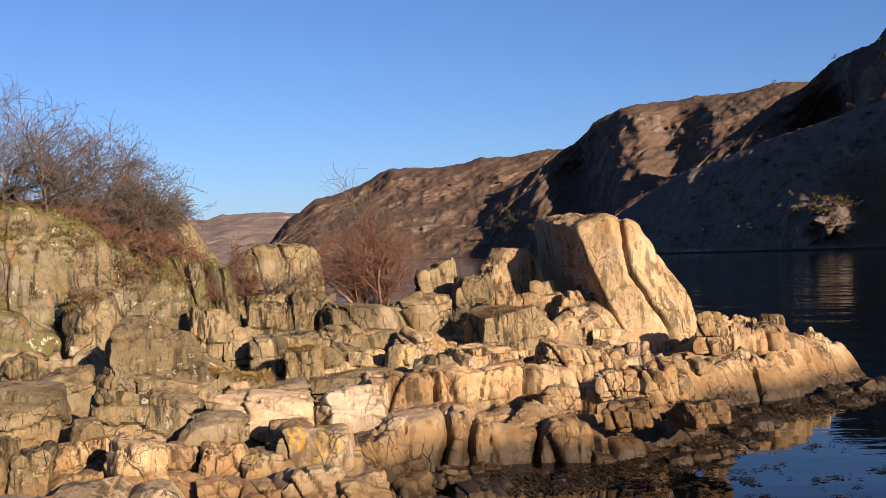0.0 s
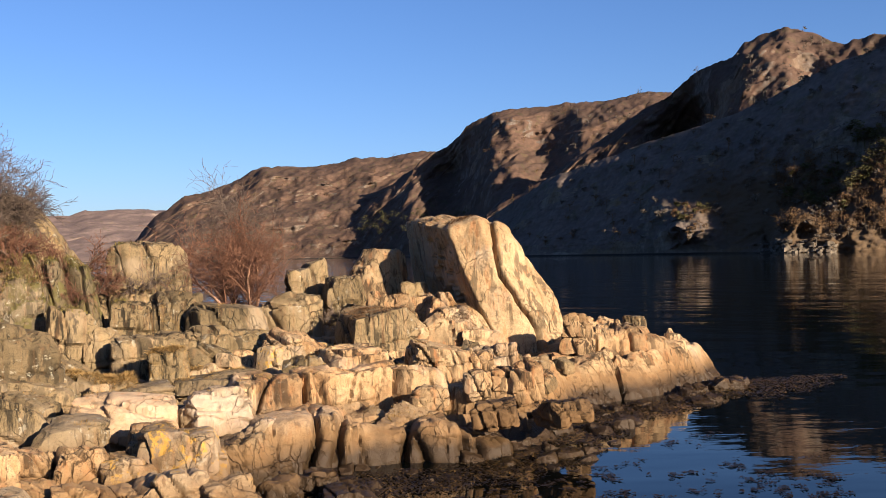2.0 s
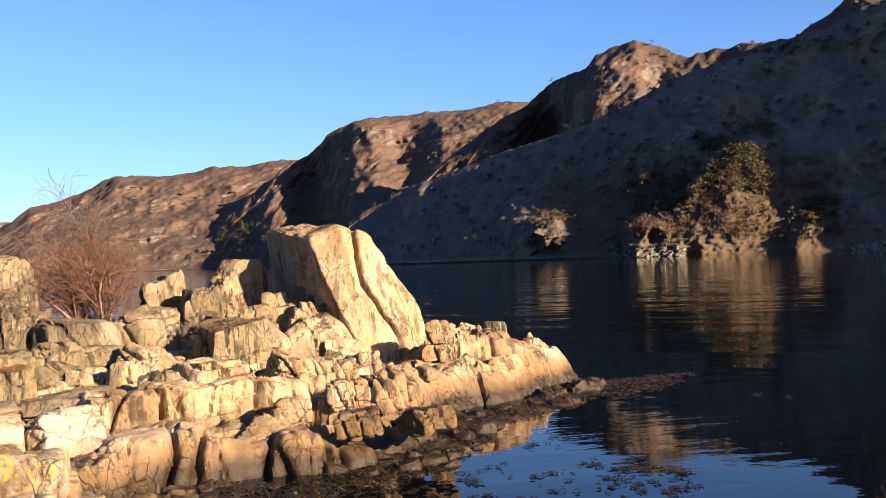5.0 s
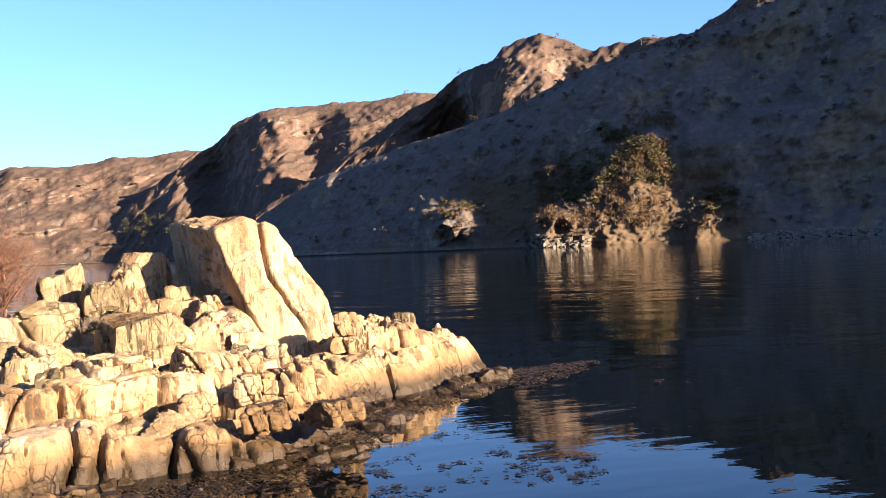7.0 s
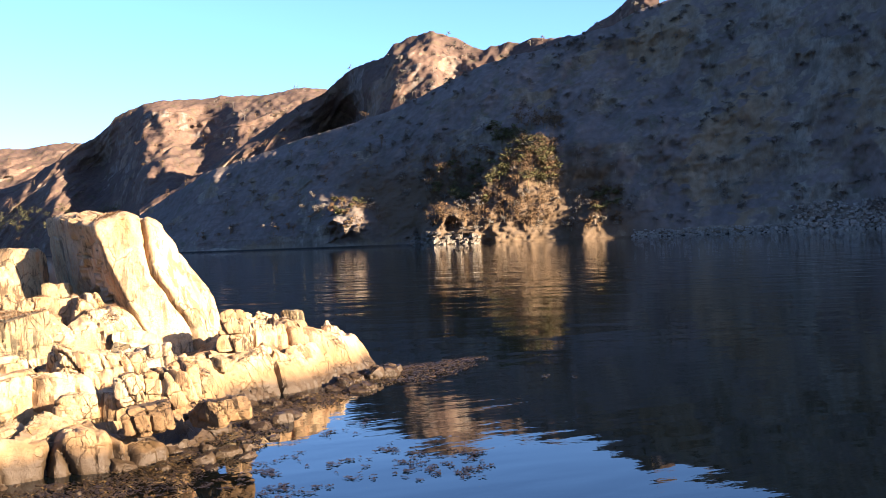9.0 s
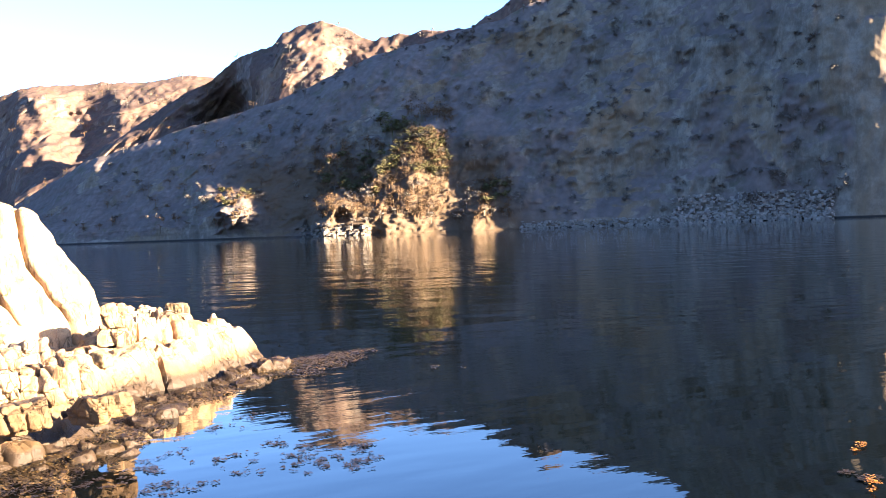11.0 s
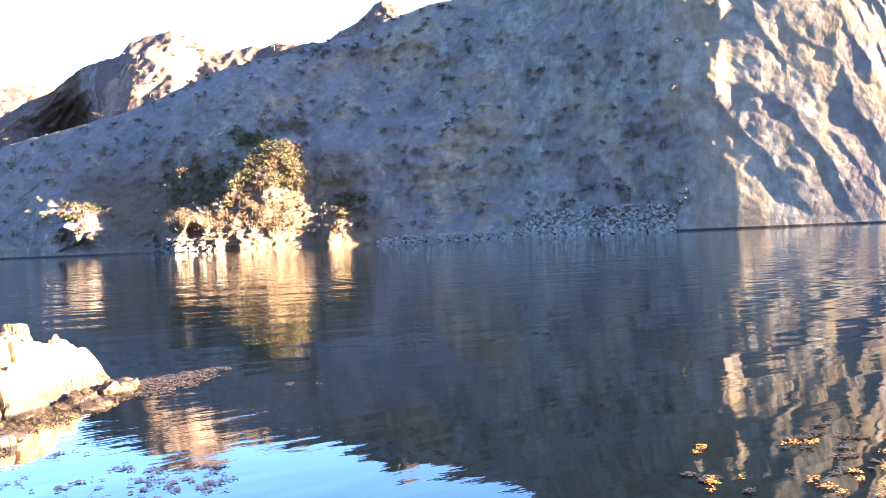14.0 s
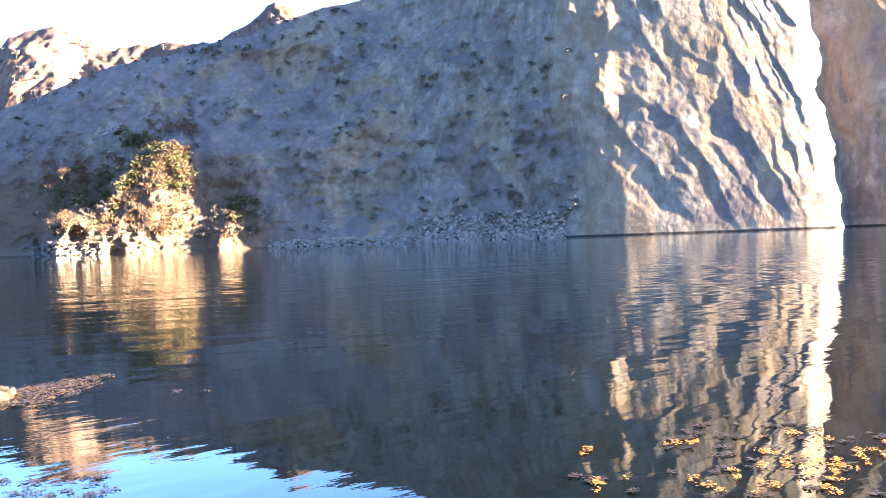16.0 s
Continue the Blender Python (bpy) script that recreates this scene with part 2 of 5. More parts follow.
def water_material():
    m, nt, b = material("still_sea_water")
    b.inputs["Base Color"].default_value = (0.0012, 0.0020, 0.0022, 1)
    b.inputs["Roughness"].default_value = 0.015
    b.inputs["IOR"].default_value = 1.33
    b.inputs["Specular IOR Level"].default_value = 0.36
    pos = node(nt, "NewGeometry").outputs["Position"]
    xyz = node(nt, "SeparateXYZ", {0: pos})
    open_water = span(nt, maths(nt, "SUBTRACT", xyz.outputs[1], maths(nt, "MULTIPLY", xyz.outputs[0], 4.0)), 20, 140, 0.065, 0.6)
    swell = spot(nt, 0.5, 2, 0.5, stretch=((0.5, 1.3, 1.0), (0, 0, 0.6)))
    chop = spot(nt, 3.0, 3, 0.5, stretch=((0.6, 1.4, 1.0), (0, 0, 0.4)))
    wind = span(nt, spot(nt, 0.03, 3, 0.6, stretch=((1.0, 2.5, 1.0), (0, 0, -0.6))), 0.45, 0.65, 0.02, 0.11)
    turned = node(nt, "Mapping", {"Vector": pos, "Rotation": (0, 0, radians(32))}).outputs[0]
    roll = maths(nt, "ADD", spot(nt, 0.13, 2, 0.5, turned, ((0.30, 1.0, 1.0), (0, 0, 0))), maths(nt, "MULTIPLY", spot(nt, 0.42, 2, 0.5, turned, ((0.28, 1.0, 1.0), (0, 0, 0))), 0.7))
    off_shore = span(nt, node(nt, "VectorMath", {0: pos}, operation="LENGTH").outputs["Value"], 14, 70, 0.0, 0.22)
    n0 = relief(nt, b, roll, off_shore, 0.45)
    n1 = relief(nt, b, swell, open_water, 0.2, n0)
    relief(nt, b, chop, wind, 0.04, n1)
    return m


WATER = water_material()


def plain(name, colour, rough=0.85, vary=0.3, scale=8.0, through_light=0.0):
    m, nt, b = material(name)
    n = spot(nt, scale, 4, 0.6)
    rnd = node(nt, "NewGeometry").outputs["Random Per Island"]
    f = maths(nt, "ADD", span(nt, n, 0.3, 0.7, 0, 0.5), maths(nt, "MULTIPLY", rnd, 0.5))
    nt.links.new(blend(nt, f, tuple(v * (1 - vary) for v in colour), tuple(min(1, v * (1 + vary)) for v in colour)), b.inputs["Base Color"])
    b.inputs["Roughness"].default_value = rough
    b.inputs["Specular IOR Level"].default_value = 0.2
    return m


BARK = plain("bare_bark", (0.122, 0.094, 0.075), 0.9, 0.35)
TWIG_RED = plain("red_birch_twigs", (0.118, 0.058, 0.034), 0.8, 0.4)
STEM = plain("birch_stem", (0.216, 0.127, 0.080), 0.8, 0.4, 14.0)
TWIG_GREY = plain("grey_twigs", (0.094, 0.071, 0.055), 0.85, 0.4)
WEED_BROWN = plain("brown_wrack", (0.062, 0.036, 0.007), 0.6, 0.8)
GRASS = plain("dry_grass", (0.291, 0.188, 0.062), 0.9, 0.45)
MOSS = plain("moss_and_heather", (0.150, 0.122, 0.032), 0.95, 0.5)
WEED = plain("bladder_wrack", (0.014, 0.008, 0.002), 0.5, 0.8)
WEED_GOLD = plain("golden_wrack", (0.24, 0.095, 0.008), 0.4, 0.8)
PINE = plain("pine_needles", (0.068, 0.062, 0.022), 0.9, 0.45, 0.5)
BROWN_TREE = plain("leafless_crowns", (0.085, 0.052, 0.024), 0.9, 0.5, 0.5)

# ---- water and far shore ----
me = mesh_of("sea", [(-4500, -4500, 0), (4500, -4500, 0), (4500, 4500, 0), (-4500, 4500, 0)], [(0, 1, 2, 3)], WATER)
tagged(new("water", me), "dark still fjord water with faint ripples", "water", kind="structure")


def shells(x, z, p, seed):
    """Overlapping sheets of a cliff that sweep down to the right, flat-lying on the left and steep on the right:
    metres along the cliff and up it; gives the sheets' relief, about -1 to 1."""
    lo, hi = np.full(len(x), -80.0), np.full(len(x), 330.0)
    for _ in range(26):
        s = (lo + hi) / 2
        k = 0.24 + 0.80 * (1 - step(45, 108, s))
        low = x + k * z * (0.72 + 0.004 * z) > s
        lo, hi = np.where(low, s, lo), np.where(low, hi, s)
    gate = step(34, 52, s + 8 * fbm(p / 15, 3, seed + 90)) * step(-8, 8, x + 8 * fbm(p / 12, 3, seed + 91))
    out = np.zeros(len(x))
    for width, amount, wob, sd in ((19.0, 1.5, 0.7, 0), (7.0, 0.62, 0.6, 5), (2.6, 0.16, 0.5, 9)):
        q = s / width + wob * fbm(p / (width * 2.2), 3, seed + 50 + sd) + 0.3
        i = np.floor(q)
        f = q - i
        zero = np.zeros(len(x), np.int64)
        size = 0.65 + 0.35 * lattice(i.astype(np.int64), zero, zero, seed + sd)
        saw = np.where(f < 0.14, f / 0.14, (1 - f) / 0.86)
        out += amount * size * (saw - 0.5) * np.clip(0.75 + 1.0 * fbm(p / (width * 2.5), 3, seed + 58 + sd), 0.15, 1.4)
    return gate * out


def ridge(name, label, az0, az1, crest, foot, top, mat, seed, bulge=(), bench=0.0, rough=1.0, cols=None, rows=120, flute=0.0, smooth=0, spurs=()):
    """A hillside seen from the fjord: crest is pairs of azimuth and elevation in degrees, foot and top pairs of azimuth and distance.
    bench: how much gentler the top quarter lies; flute: metres of upright folds; bulge: crags of azimuth, height, widths and depth."""
    cols = cols or int((az1 - az0) / 0.10)
    az = np.linspace(az0, az1, cols)
    el = np.interp(az, *zip(*crest))
    rf, rc = np.interp(az, *zip(*foot)), np.interp(az, *zip(*top))
    if smooth:
        w = np.hanning(smooth)
        rf, rc = (np.convolve(np.pad(q, smooth // 2, mode="edge"), w / w.sum(), "valid")[:cols] for q in (rf, rc))
    zc = EYE + rc * np.tan(np.radians(el))
    s = np.concatenate([np.linspace(-0.04, 1, rows), np.linspace(1.05, 1.6, 8)])
    S, AZ = np.meshgrid(s, az, indexing="ij")
    a = np.radians(AZ)
    up = np.clip(S, -0.04, 1)
    t = np.clip(S, 0, None)
    R = rf + (rc - rf) * ((1 - bench) * t + bench * t ** 4)
    Z = np.where(S > 1, zc * (1 - 0.5 * (S - 1)), zc * up)
    P = np.stack([R * np.sin(a), R * np.cos(a), Z], -1).reshape(-1, 3)
    size = float(np.mean(rc)) / 600
    Q = P * (1, 1, 0.85 if flute else 0.5) / size
    n = fbm(Q / 80, 4, seed, 0.5, True) * 16 * size + fbm(Q / 20, 5, seed + 9, 0.6, True) * 7 * size + fbm(P / 4.0, 3, seed + 20) * 2.0
    if flute:
        n = n * (1 - 0.93 * step(53, 59, AZ.ravel() + 2.5 * fbm(P / 22, 3, seed + 92)))
        n += 0.22 * step(54, 58, AZ.ravel()) * fbm(P / 9, 3, seed + 93, 0.5) + 2.2 * step(53, 56, AZ.ravel()) * step(64, 60, AZ.ravel()) * fbm(P / 26, 3, seed + 94)
        n += flute * shells((AZ.ravel() - 56.2) * 7.94, Z.ravel(), P, seed)
    fade = (np.clip(S * 8, 0.12, 1) * np.where(S <= 1, np.clip((1.02 - S) * 7, 0.05, 1), 0.6)).ravel() * rough
    out = n * fade
    most, least = 0 * out, 0 * out
    for ba, bz, wa, wz, far in bulge:
        d = far * np.clip(1 - ((AZ - ba) / wa) ** 2 - np.clip(Z - bz, 0, None) / wz, 0, 1).ravel() ** 2
        most, least = np.maximum(most, d), np.minimum(least, d)
    # spurs: wedges that stand out further and further from right to left, up to a height of their own
    for far, line, heights, low in spurs:
        da, dz = AZ.ravel() + 0.35 * fbm(P / 14, 4, seed + 71, 0.6), Z.ravel() + 7 * fbm(P / 12, 4, seed + 72, 0.6)
        d = far * np.interp(da, *zip(*line)) * np.clip((np.interp(da, *zip(*heights)) - dz) / 11, 0, 1) * np.clip((dz - low) / 7 + 0.5, 0, 1)
        most = np.maximum(most, d * (1 + 0.30 * fbm(P / 10, 4, seed + 70, 0.6, True)))
    out += most + least * np.clip((1 - S.ravel()) * 4, 0, 1)
    R = R.ravel() - out
    Z = Z.ravel() + fbm(P / (14 * size), 5, seed + 30, 0.6) * 3.0 * size * np.clip(S.ravel() * 8, 0, 1) * rough
    a = a.ravel()
    if flute:
        # the cliff's right-hand edge leans and wavers
        a = a + np.radians(step(64, 69.5, AZ.ravel()) * (0.7 * fbm(np.stack([Z / 22, AZ.ravel() / 6, 0 * Z], -1), 4, seed + 80, 0.6) - 0.016 * np.clip(Z, 0, 140)))
    P = np.stack([R * np.sin(a), R * np.cos(a), Z], -1)
    ob = new(name, mesh_of(name, P, grid_faces(len(s), cols), mat))
    return tagged(ob, label, "mountain", kind="structure")


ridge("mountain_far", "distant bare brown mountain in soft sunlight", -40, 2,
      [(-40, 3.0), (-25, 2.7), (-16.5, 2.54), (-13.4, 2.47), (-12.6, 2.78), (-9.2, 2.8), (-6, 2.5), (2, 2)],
      [(-40, 2600), (2, 2600)], [(-40, 3200), (2, 3200)], HILL_HAZY, 3, rough=0.6, cols=240)
ridge("mountain_left", "brown heath mountain with bare rock patches", -12, 14,
      [(-12, -0.2), (-10.3, 0.8), (-8.9, 2.4), (-7.3, 3.5), (-5.3, 3.95), (-3.0, 5.2), (0.7, 5.3), (2.3, 5.55), (4, 5.6), (6, 5.9), (10, 5.6), (14, 5)],
      [(-12, 1500), (14, 1150)], [(-12, 1900), (0, 1800), (14, 1600)], HILL, 5)
ridge("mountain_middle", "brown rocky mountain with a long flat top", 2, 27,
      [(2, 2.2), (3.9, 3.6), (5.6, 4.9), (6.8, 5.9), (7.8, 6.3), (8.9, 7.3), (10.4, 8.15), (12.5, 8.4), (16.8, 8.57), (19.8, 8.9), (20.7, 8.8), (27, 7)],
      [(2, 1350), (6, 1100), (12, 900), (27, 750)], [(2, 1450), (12, 1300), (27, 1200)], HILL, 7, bulge=[(8.0, 400, 2.6, 100, -120), (13.5, 400, 2.2, 100, -60)])
ridge("mountain_peak", "brown ridge with a steep rocky knoll on top", 10, 40,
      [(10, 2.3), (13.7, 4.4), (17.1, 6.6), (19.1, 7.9), (20.6, 8.7), (21.8, 9.7), (23.1, 10.3), (24.1, 10.4), (24.6, 11.3), (26, 11.75), (27, 11.9), (28.2, 11.5), (29.7, 10.8), (32.7, 11.15), (35.6, 11.4), (37.4, 12.3), (38.9, 13.5), (40, 13)],
      [(10, 830), (20, 680), (40, 580)], [(10, 950), (20, 920), (40, 760)], HILL, 11, bulge=[(21.2, 400, 3.0, 100, -120), (28.5, 400, 1.8, 100, -25), (31.5, 400, 2.2, 100, -25)])
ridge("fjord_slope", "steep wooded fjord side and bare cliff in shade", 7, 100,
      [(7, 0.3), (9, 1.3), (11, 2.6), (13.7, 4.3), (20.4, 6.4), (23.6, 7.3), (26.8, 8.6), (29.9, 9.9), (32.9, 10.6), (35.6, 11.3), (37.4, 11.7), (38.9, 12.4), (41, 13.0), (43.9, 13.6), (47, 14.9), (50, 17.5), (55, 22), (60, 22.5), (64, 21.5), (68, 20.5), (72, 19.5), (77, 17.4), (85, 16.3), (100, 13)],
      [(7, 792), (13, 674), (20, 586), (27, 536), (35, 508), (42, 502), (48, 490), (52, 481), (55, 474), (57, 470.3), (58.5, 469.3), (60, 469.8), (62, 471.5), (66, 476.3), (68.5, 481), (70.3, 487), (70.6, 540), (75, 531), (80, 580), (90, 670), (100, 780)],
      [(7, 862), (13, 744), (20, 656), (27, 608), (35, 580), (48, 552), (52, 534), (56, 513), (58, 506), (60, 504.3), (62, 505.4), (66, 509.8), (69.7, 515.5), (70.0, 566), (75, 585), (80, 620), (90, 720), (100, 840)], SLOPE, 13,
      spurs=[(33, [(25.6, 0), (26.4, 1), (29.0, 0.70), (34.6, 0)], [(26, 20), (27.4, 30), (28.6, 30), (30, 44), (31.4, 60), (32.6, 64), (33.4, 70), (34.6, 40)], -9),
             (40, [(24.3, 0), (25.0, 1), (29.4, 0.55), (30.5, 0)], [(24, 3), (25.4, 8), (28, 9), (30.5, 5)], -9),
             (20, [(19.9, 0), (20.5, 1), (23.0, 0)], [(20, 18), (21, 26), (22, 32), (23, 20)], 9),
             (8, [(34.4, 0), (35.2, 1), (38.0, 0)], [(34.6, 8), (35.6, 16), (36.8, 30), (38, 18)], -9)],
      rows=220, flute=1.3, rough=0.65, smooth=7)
ridge("mountain_behind", "low brown hills closing the fjord", 98, 322,
      [(98, 9), (130, 6), (200, 6), (280, 5), (322, 3)], [(98, 790), (130, 950), (322, 2600)], [(98, 880), (130, 1250), (322, 3200)], HILL, 23, cols=260, rows=24)

# ---- rocky shore ----
SHORE = [(-1.0, 12.2), (-0.2, 13.8), (2.2, 14.1), (3.7, 15.0), (4.9, 18.3), (7.6, 19.7), (9.3, 22.2), (8.4, 26.0), (4.0, 29.0), (-2.0, 33.0), (-14.0, 40.0),
         (-30.0, 40.0), (-30.0, -12.0), (6.0, -12.0), (5.0, -1.0), (2.0, 2.5), (-1.5, 6.0), (-2.2, 9.5)]


def shore_way(x, y):
    """Metres from the shore line, above 0 on land."""
    best, inside = np.full(len(x), 1e9), np.zeros(len(x), bool)
    for (ax, ay), (bx, by) in zip(SHORE, SHORE[1:] + SHORE[:1]):
        ex, ey = bx - ax, by - ay
        t = np.clip(((x - ax) * ex + (y - ay) * ey) / (ex * ex + ey * ey), 0, 1)
        best = np.minimum(best, np.hypot(x - ax - t * ex, y - ay - t * ey))
        cross = (ay > y) != (by > y)
        inside ^= cross & (x < ex * (y - ay) / (ey if abs(ey) > 1e-9 else 1e-9) + ax)
    return np.where(inside, best, -best)


def ground_z(x, y, wob):
    """The rock's broad height before its blocks; wob bends its ledges."""
    way = shore_way(x, y) + 0.35 * wob
    base = np.clip(-0.90 + 0.09 * y, 0.22, 1.65) - step(26, 34, y) * 1.2 - 0.3 * step(2, 8, x)
    # ledges that step up from the water
    k = base / 0.26 + 0.8 * wob
    base = 0.26 * (np.floor(k) + step(0.35, 0.75, k - np.floor(k)) - 0.8 * wob)
    # the cliff knoll
    front = 20.7 + 0.5 * wob - 0.25 * np.clip(x + 9, -3, 6)
    knoll = step(-4.6, -7.4, x + 0.4 * wob)
    base = base + knoll * (0.55 * step(17.5, 18.2, y) + 2.1 * step(0, 0.5, y - front - 1.2) + 0.55 * step(0.6, 1.8, y - front - 1.2) - 2.6 * step(25, 30, y))
    base = base + 0.9 * step(-2.6, -4.2, x) * step(22.8, 23.6, y) * (1 - knoll) * (1 - step(25, 27, y))
    base = np.where(y < 7, 1.35, base)
    return np.where(way > 0, base * step(-0.1, 0.55, way), -0.12 - 0.22 * np.clip(-way, 0, 8)), way


GROUND = {}


def ground_at(x, y):
    """The bedrock's height at a place."""
    i = min(max(int(np.searchsorted(GROUND["y"], y)), 0), len(GROUND["y"]) - 1)
    j = min(max(int(np.searchsorted(GROUND["x"], x)), 0), len(GROUND["x"]) - 1)
    return float(GROUND["z"][i, j])


def shore_rock():
    xs = np.arange(-15, 12, 0.07)
    ys = np.concatenate([np.arange(-10, 9, 0.2), np.arange(9, 34, 0.07)])
    Y, X = np.meshgrid(ys, xs, indexing="ij")
    x, y = X.ravel(), Y.ravel()
    p = np.stack([x, y, 0 * x], -1)
    wob = fbm(p * 0.55, 3, 40)
    wx, wy = x + 0.16 * fbm(p * 1.3, 3, 41), y + 0.16 * fbm(p * 1.3, 3, 42)
    u, v = wx * 0.97 + wy * 0.24, -wx * 0.24 + wy * 0.97
    z, way = ground_z(x, y, wob)
    b1, i1, j1, ox, oy = cells(u / 1.5, v / 0.85, 51)
    b2, i2, j2, qx, qy = cells(u / 0.5, v / 0.38, 52)
    land = step(-0.6, 0.4, way)
    z = z + land * (0.17 * i1 + 0.22 * ox * j1 + 0.16 * oy * i1 - 0.30 * np.exp(-(b1 / 0.05) ** 2))
    z = z + (0.35 + 0.65 * land) * (0.05 * i2 + 0.14 * qx * j2 + 0.10 * qy * i2 - 0.05 * np.exp(-(b2 / 0.05) ** 2))
    z = z + 0.035 * fbm(p * 3.5, 4, 60, 0.6)
    GROUND.update(x=xs, y=ys, z=z.reshape(len(ys), len(xs)))
    me = mesh_of("shore_rock", np.stack([x, y, z], -1), grid_faces(len(ys), len(xs)), GOLD, 24)
    me.materials.append(GREY)
    me.materials.append(WARM)
    fx, fy = ((X[:-1, :-1] + wob.reshape(X.shape)[:-1, :-1] * 1.5).ravel(), Y[:-1, :-1].ravel())
    me.polygons.foreach_set("material_index", np.where(fx < -2.8, 1, np.where(fx > 1.5, 2, 0)).astype(np.int32))
    return tagged(new("ground", me), "jointed granite bedrock sloping into the sea", "ground", kind="structure")


shore_rock()

CUBES = {}


def cube_grid(n):
    """A cube's surface as n by n squares a side, welded."""
    if n not in CUBES:
        seen, verts, faces = {}, [], []
        for axis in range(3):
            for side in (-1, 1):
                idx = np.zeros((n + 1, n + 1), int)
                for i in range(n + 1):
                    for j in range(n + 1):
                        c = [0, 0, 0]
                        c[axis], c[(axis + 1) % 3], c[(axis + 2) % 3] = side * n, 2 * i - n, 2 * j - n
                        k = tuple(c)
                        if k not in seen:
                            seen[k] = len(verts)
                            verts.append([q / n for q in k])
                        idx[i, j] = seen[k]
                for i in range(n):
                    for j in range(n):
                        f = [idx[i, j], idx[i + 1, j], idx[i + 1, j + 1], idx[i, j + 1]]
                        faces.append(f if side > 0 else f[::-1])
        CUBES[n] = np.array(verts), np.array(faces)
    return CUBES[n]


def rock_mesh(w, d, h, seed, mat, blocky=12.0, chips=12, lean=(0.0, 0.0), taper=(0.0, 0.0), strata=0.0, tilt=0.2, n=26, rough=1.0, cut=(0.66, 0.96), clefts=2):
    """A weathered block about w by d by h metres, its foot at z = 0: a box with chips struck off, clefts and pitting."""
    rng = np.random.default_rng(seed)
    p, faces = cube_grid(max(8, int(n * 0.86)))
    p = p * (1.0 / (np.abs(p) ** blocky).sum(1) ** (1 / blocky))[:, None]
    for _ in range(chips):
        v = rng.normal(size=3) * (1, 1, 0.9)
        v[2] = abs(v[2]) * (0.15 if rng.random() < 0.35 else 1)
        v /= np.linalg.norm(v)
        off = (p @ v).max() * rng.uniform(*cut)
        p = p - np.clip(p @ v - off, 0, None)[:, None] * v * 0.97
    k = (p[:, 2] + 1) / 2
    q = p * (w / 2, d / 2, h / 2)
    q[:, 0] = q[:, 0] * (1 - taper[0] * k) + lean[0] * k * h
    q[:, 1] = q[:, 1] * (1 - taper[1] * k) + lean[1] * k * h
    size = (w * d * h) ** (1 / 3)
    mid = q.mean(0)
    out = (q - mid) / (np.linalg.norm(q - mid, axis=1)[:, None] + 1e-9)
    off = 0.055 * size * fbm(q / size * 2.2 + seed * 3.7, 3, seed) * rough
    off += 0.022 * rough * fbm(q / 0.14 + seed, 3, seed + 5, 0.6, True)
    # clefts along two joint sets, each side of a cleft a little in or out
    joints = [(rng.uniform(0.25, 0.5) * size, np.array([math.cos(tilt), 0.35, math.sin(tilt)])), (rng.uniform(0.35, 0.7) * size, np.array([-0.25 * math.sin(tilt), -0.3, 1.0]))]
    for gap, v in joints[:clefts]:
        gap = strata or max(gap, 0.22)
        v = v + rng.normal(size=3) * 0.12
        s = q @ (v / np.linalg.norm(v)) / gap + 0.25 * fbm(q / size * 1.6 + seed, 2, seed + 8) + 0.06 * fbm(q / 0.2, 2, seed + 9) + rng.random()
        fr = s - np.floor(s)
        zero = np.zeros(len(s), np.int64)
        jump = lattice(np.floor(s + 0.5).astype(np.int64), zero, zero, seed + 3)
        part_of = 0.5 + 0.5 * vnoise(q / size * 1.3 + seed, seed + 11)
        off += (-0.16 * part_of * np.exp(-(np.abs(fr - 0.5) * gap / 0.022) ** 1.5) + 0.06 * jump) * min(1.0, size)
    q = q + out * off[:, None]
    q[:, 2] += h / 2
    return mesh_of("rock", q, faces, mat, 22)


ROCK_COUNT = [100]


def rock(x, y, z, w, d, h, turn=0.0, mat=None, label="", name="rock", tip=1.0, **shape):
    """One rock standing on the shore, sunk a little into it: x, y, z is the middle of its foot."""
    seed = int(abs(x) * 131 + y * 517 + abs(z) * 71) % 99991
    sink = 0.15 + 0.12 * h
    me = rock_mesh(w, d, h + sink, seed, mat or WARM, **shape)
    ob = new(name, me)
    rng = np.random.default_rng(seed)
    ob.matrix_world = pose(x, y, z - sink, rng.uniform(-9, 9) * tip, rng.uniform(-9, 9) * tip, turn + rng.uniform(-7, 7))
    return tagged(ob, label or "angular sunlit granite block on the shore", "rock", "shore rocks")


def smooth_line(points, n):
    """A line through the points, bent softly, at n even steps."""
    p = np.asarray(points, float)
    t = np.linspace(0, len(p) - 1, n)
    q = np.stack([np.interp(t, np.arange(len(p)), c) for c in p.T], -1)
    w = np.hanning(max(5, n // len(p)) | 1)
    h = len(w) // 2
    return np.stack([np.convolve(np.pad(c, h, mode="reflect", reflect_type="odd"), w / w.sum(), "valid") for c in q.T], -1)


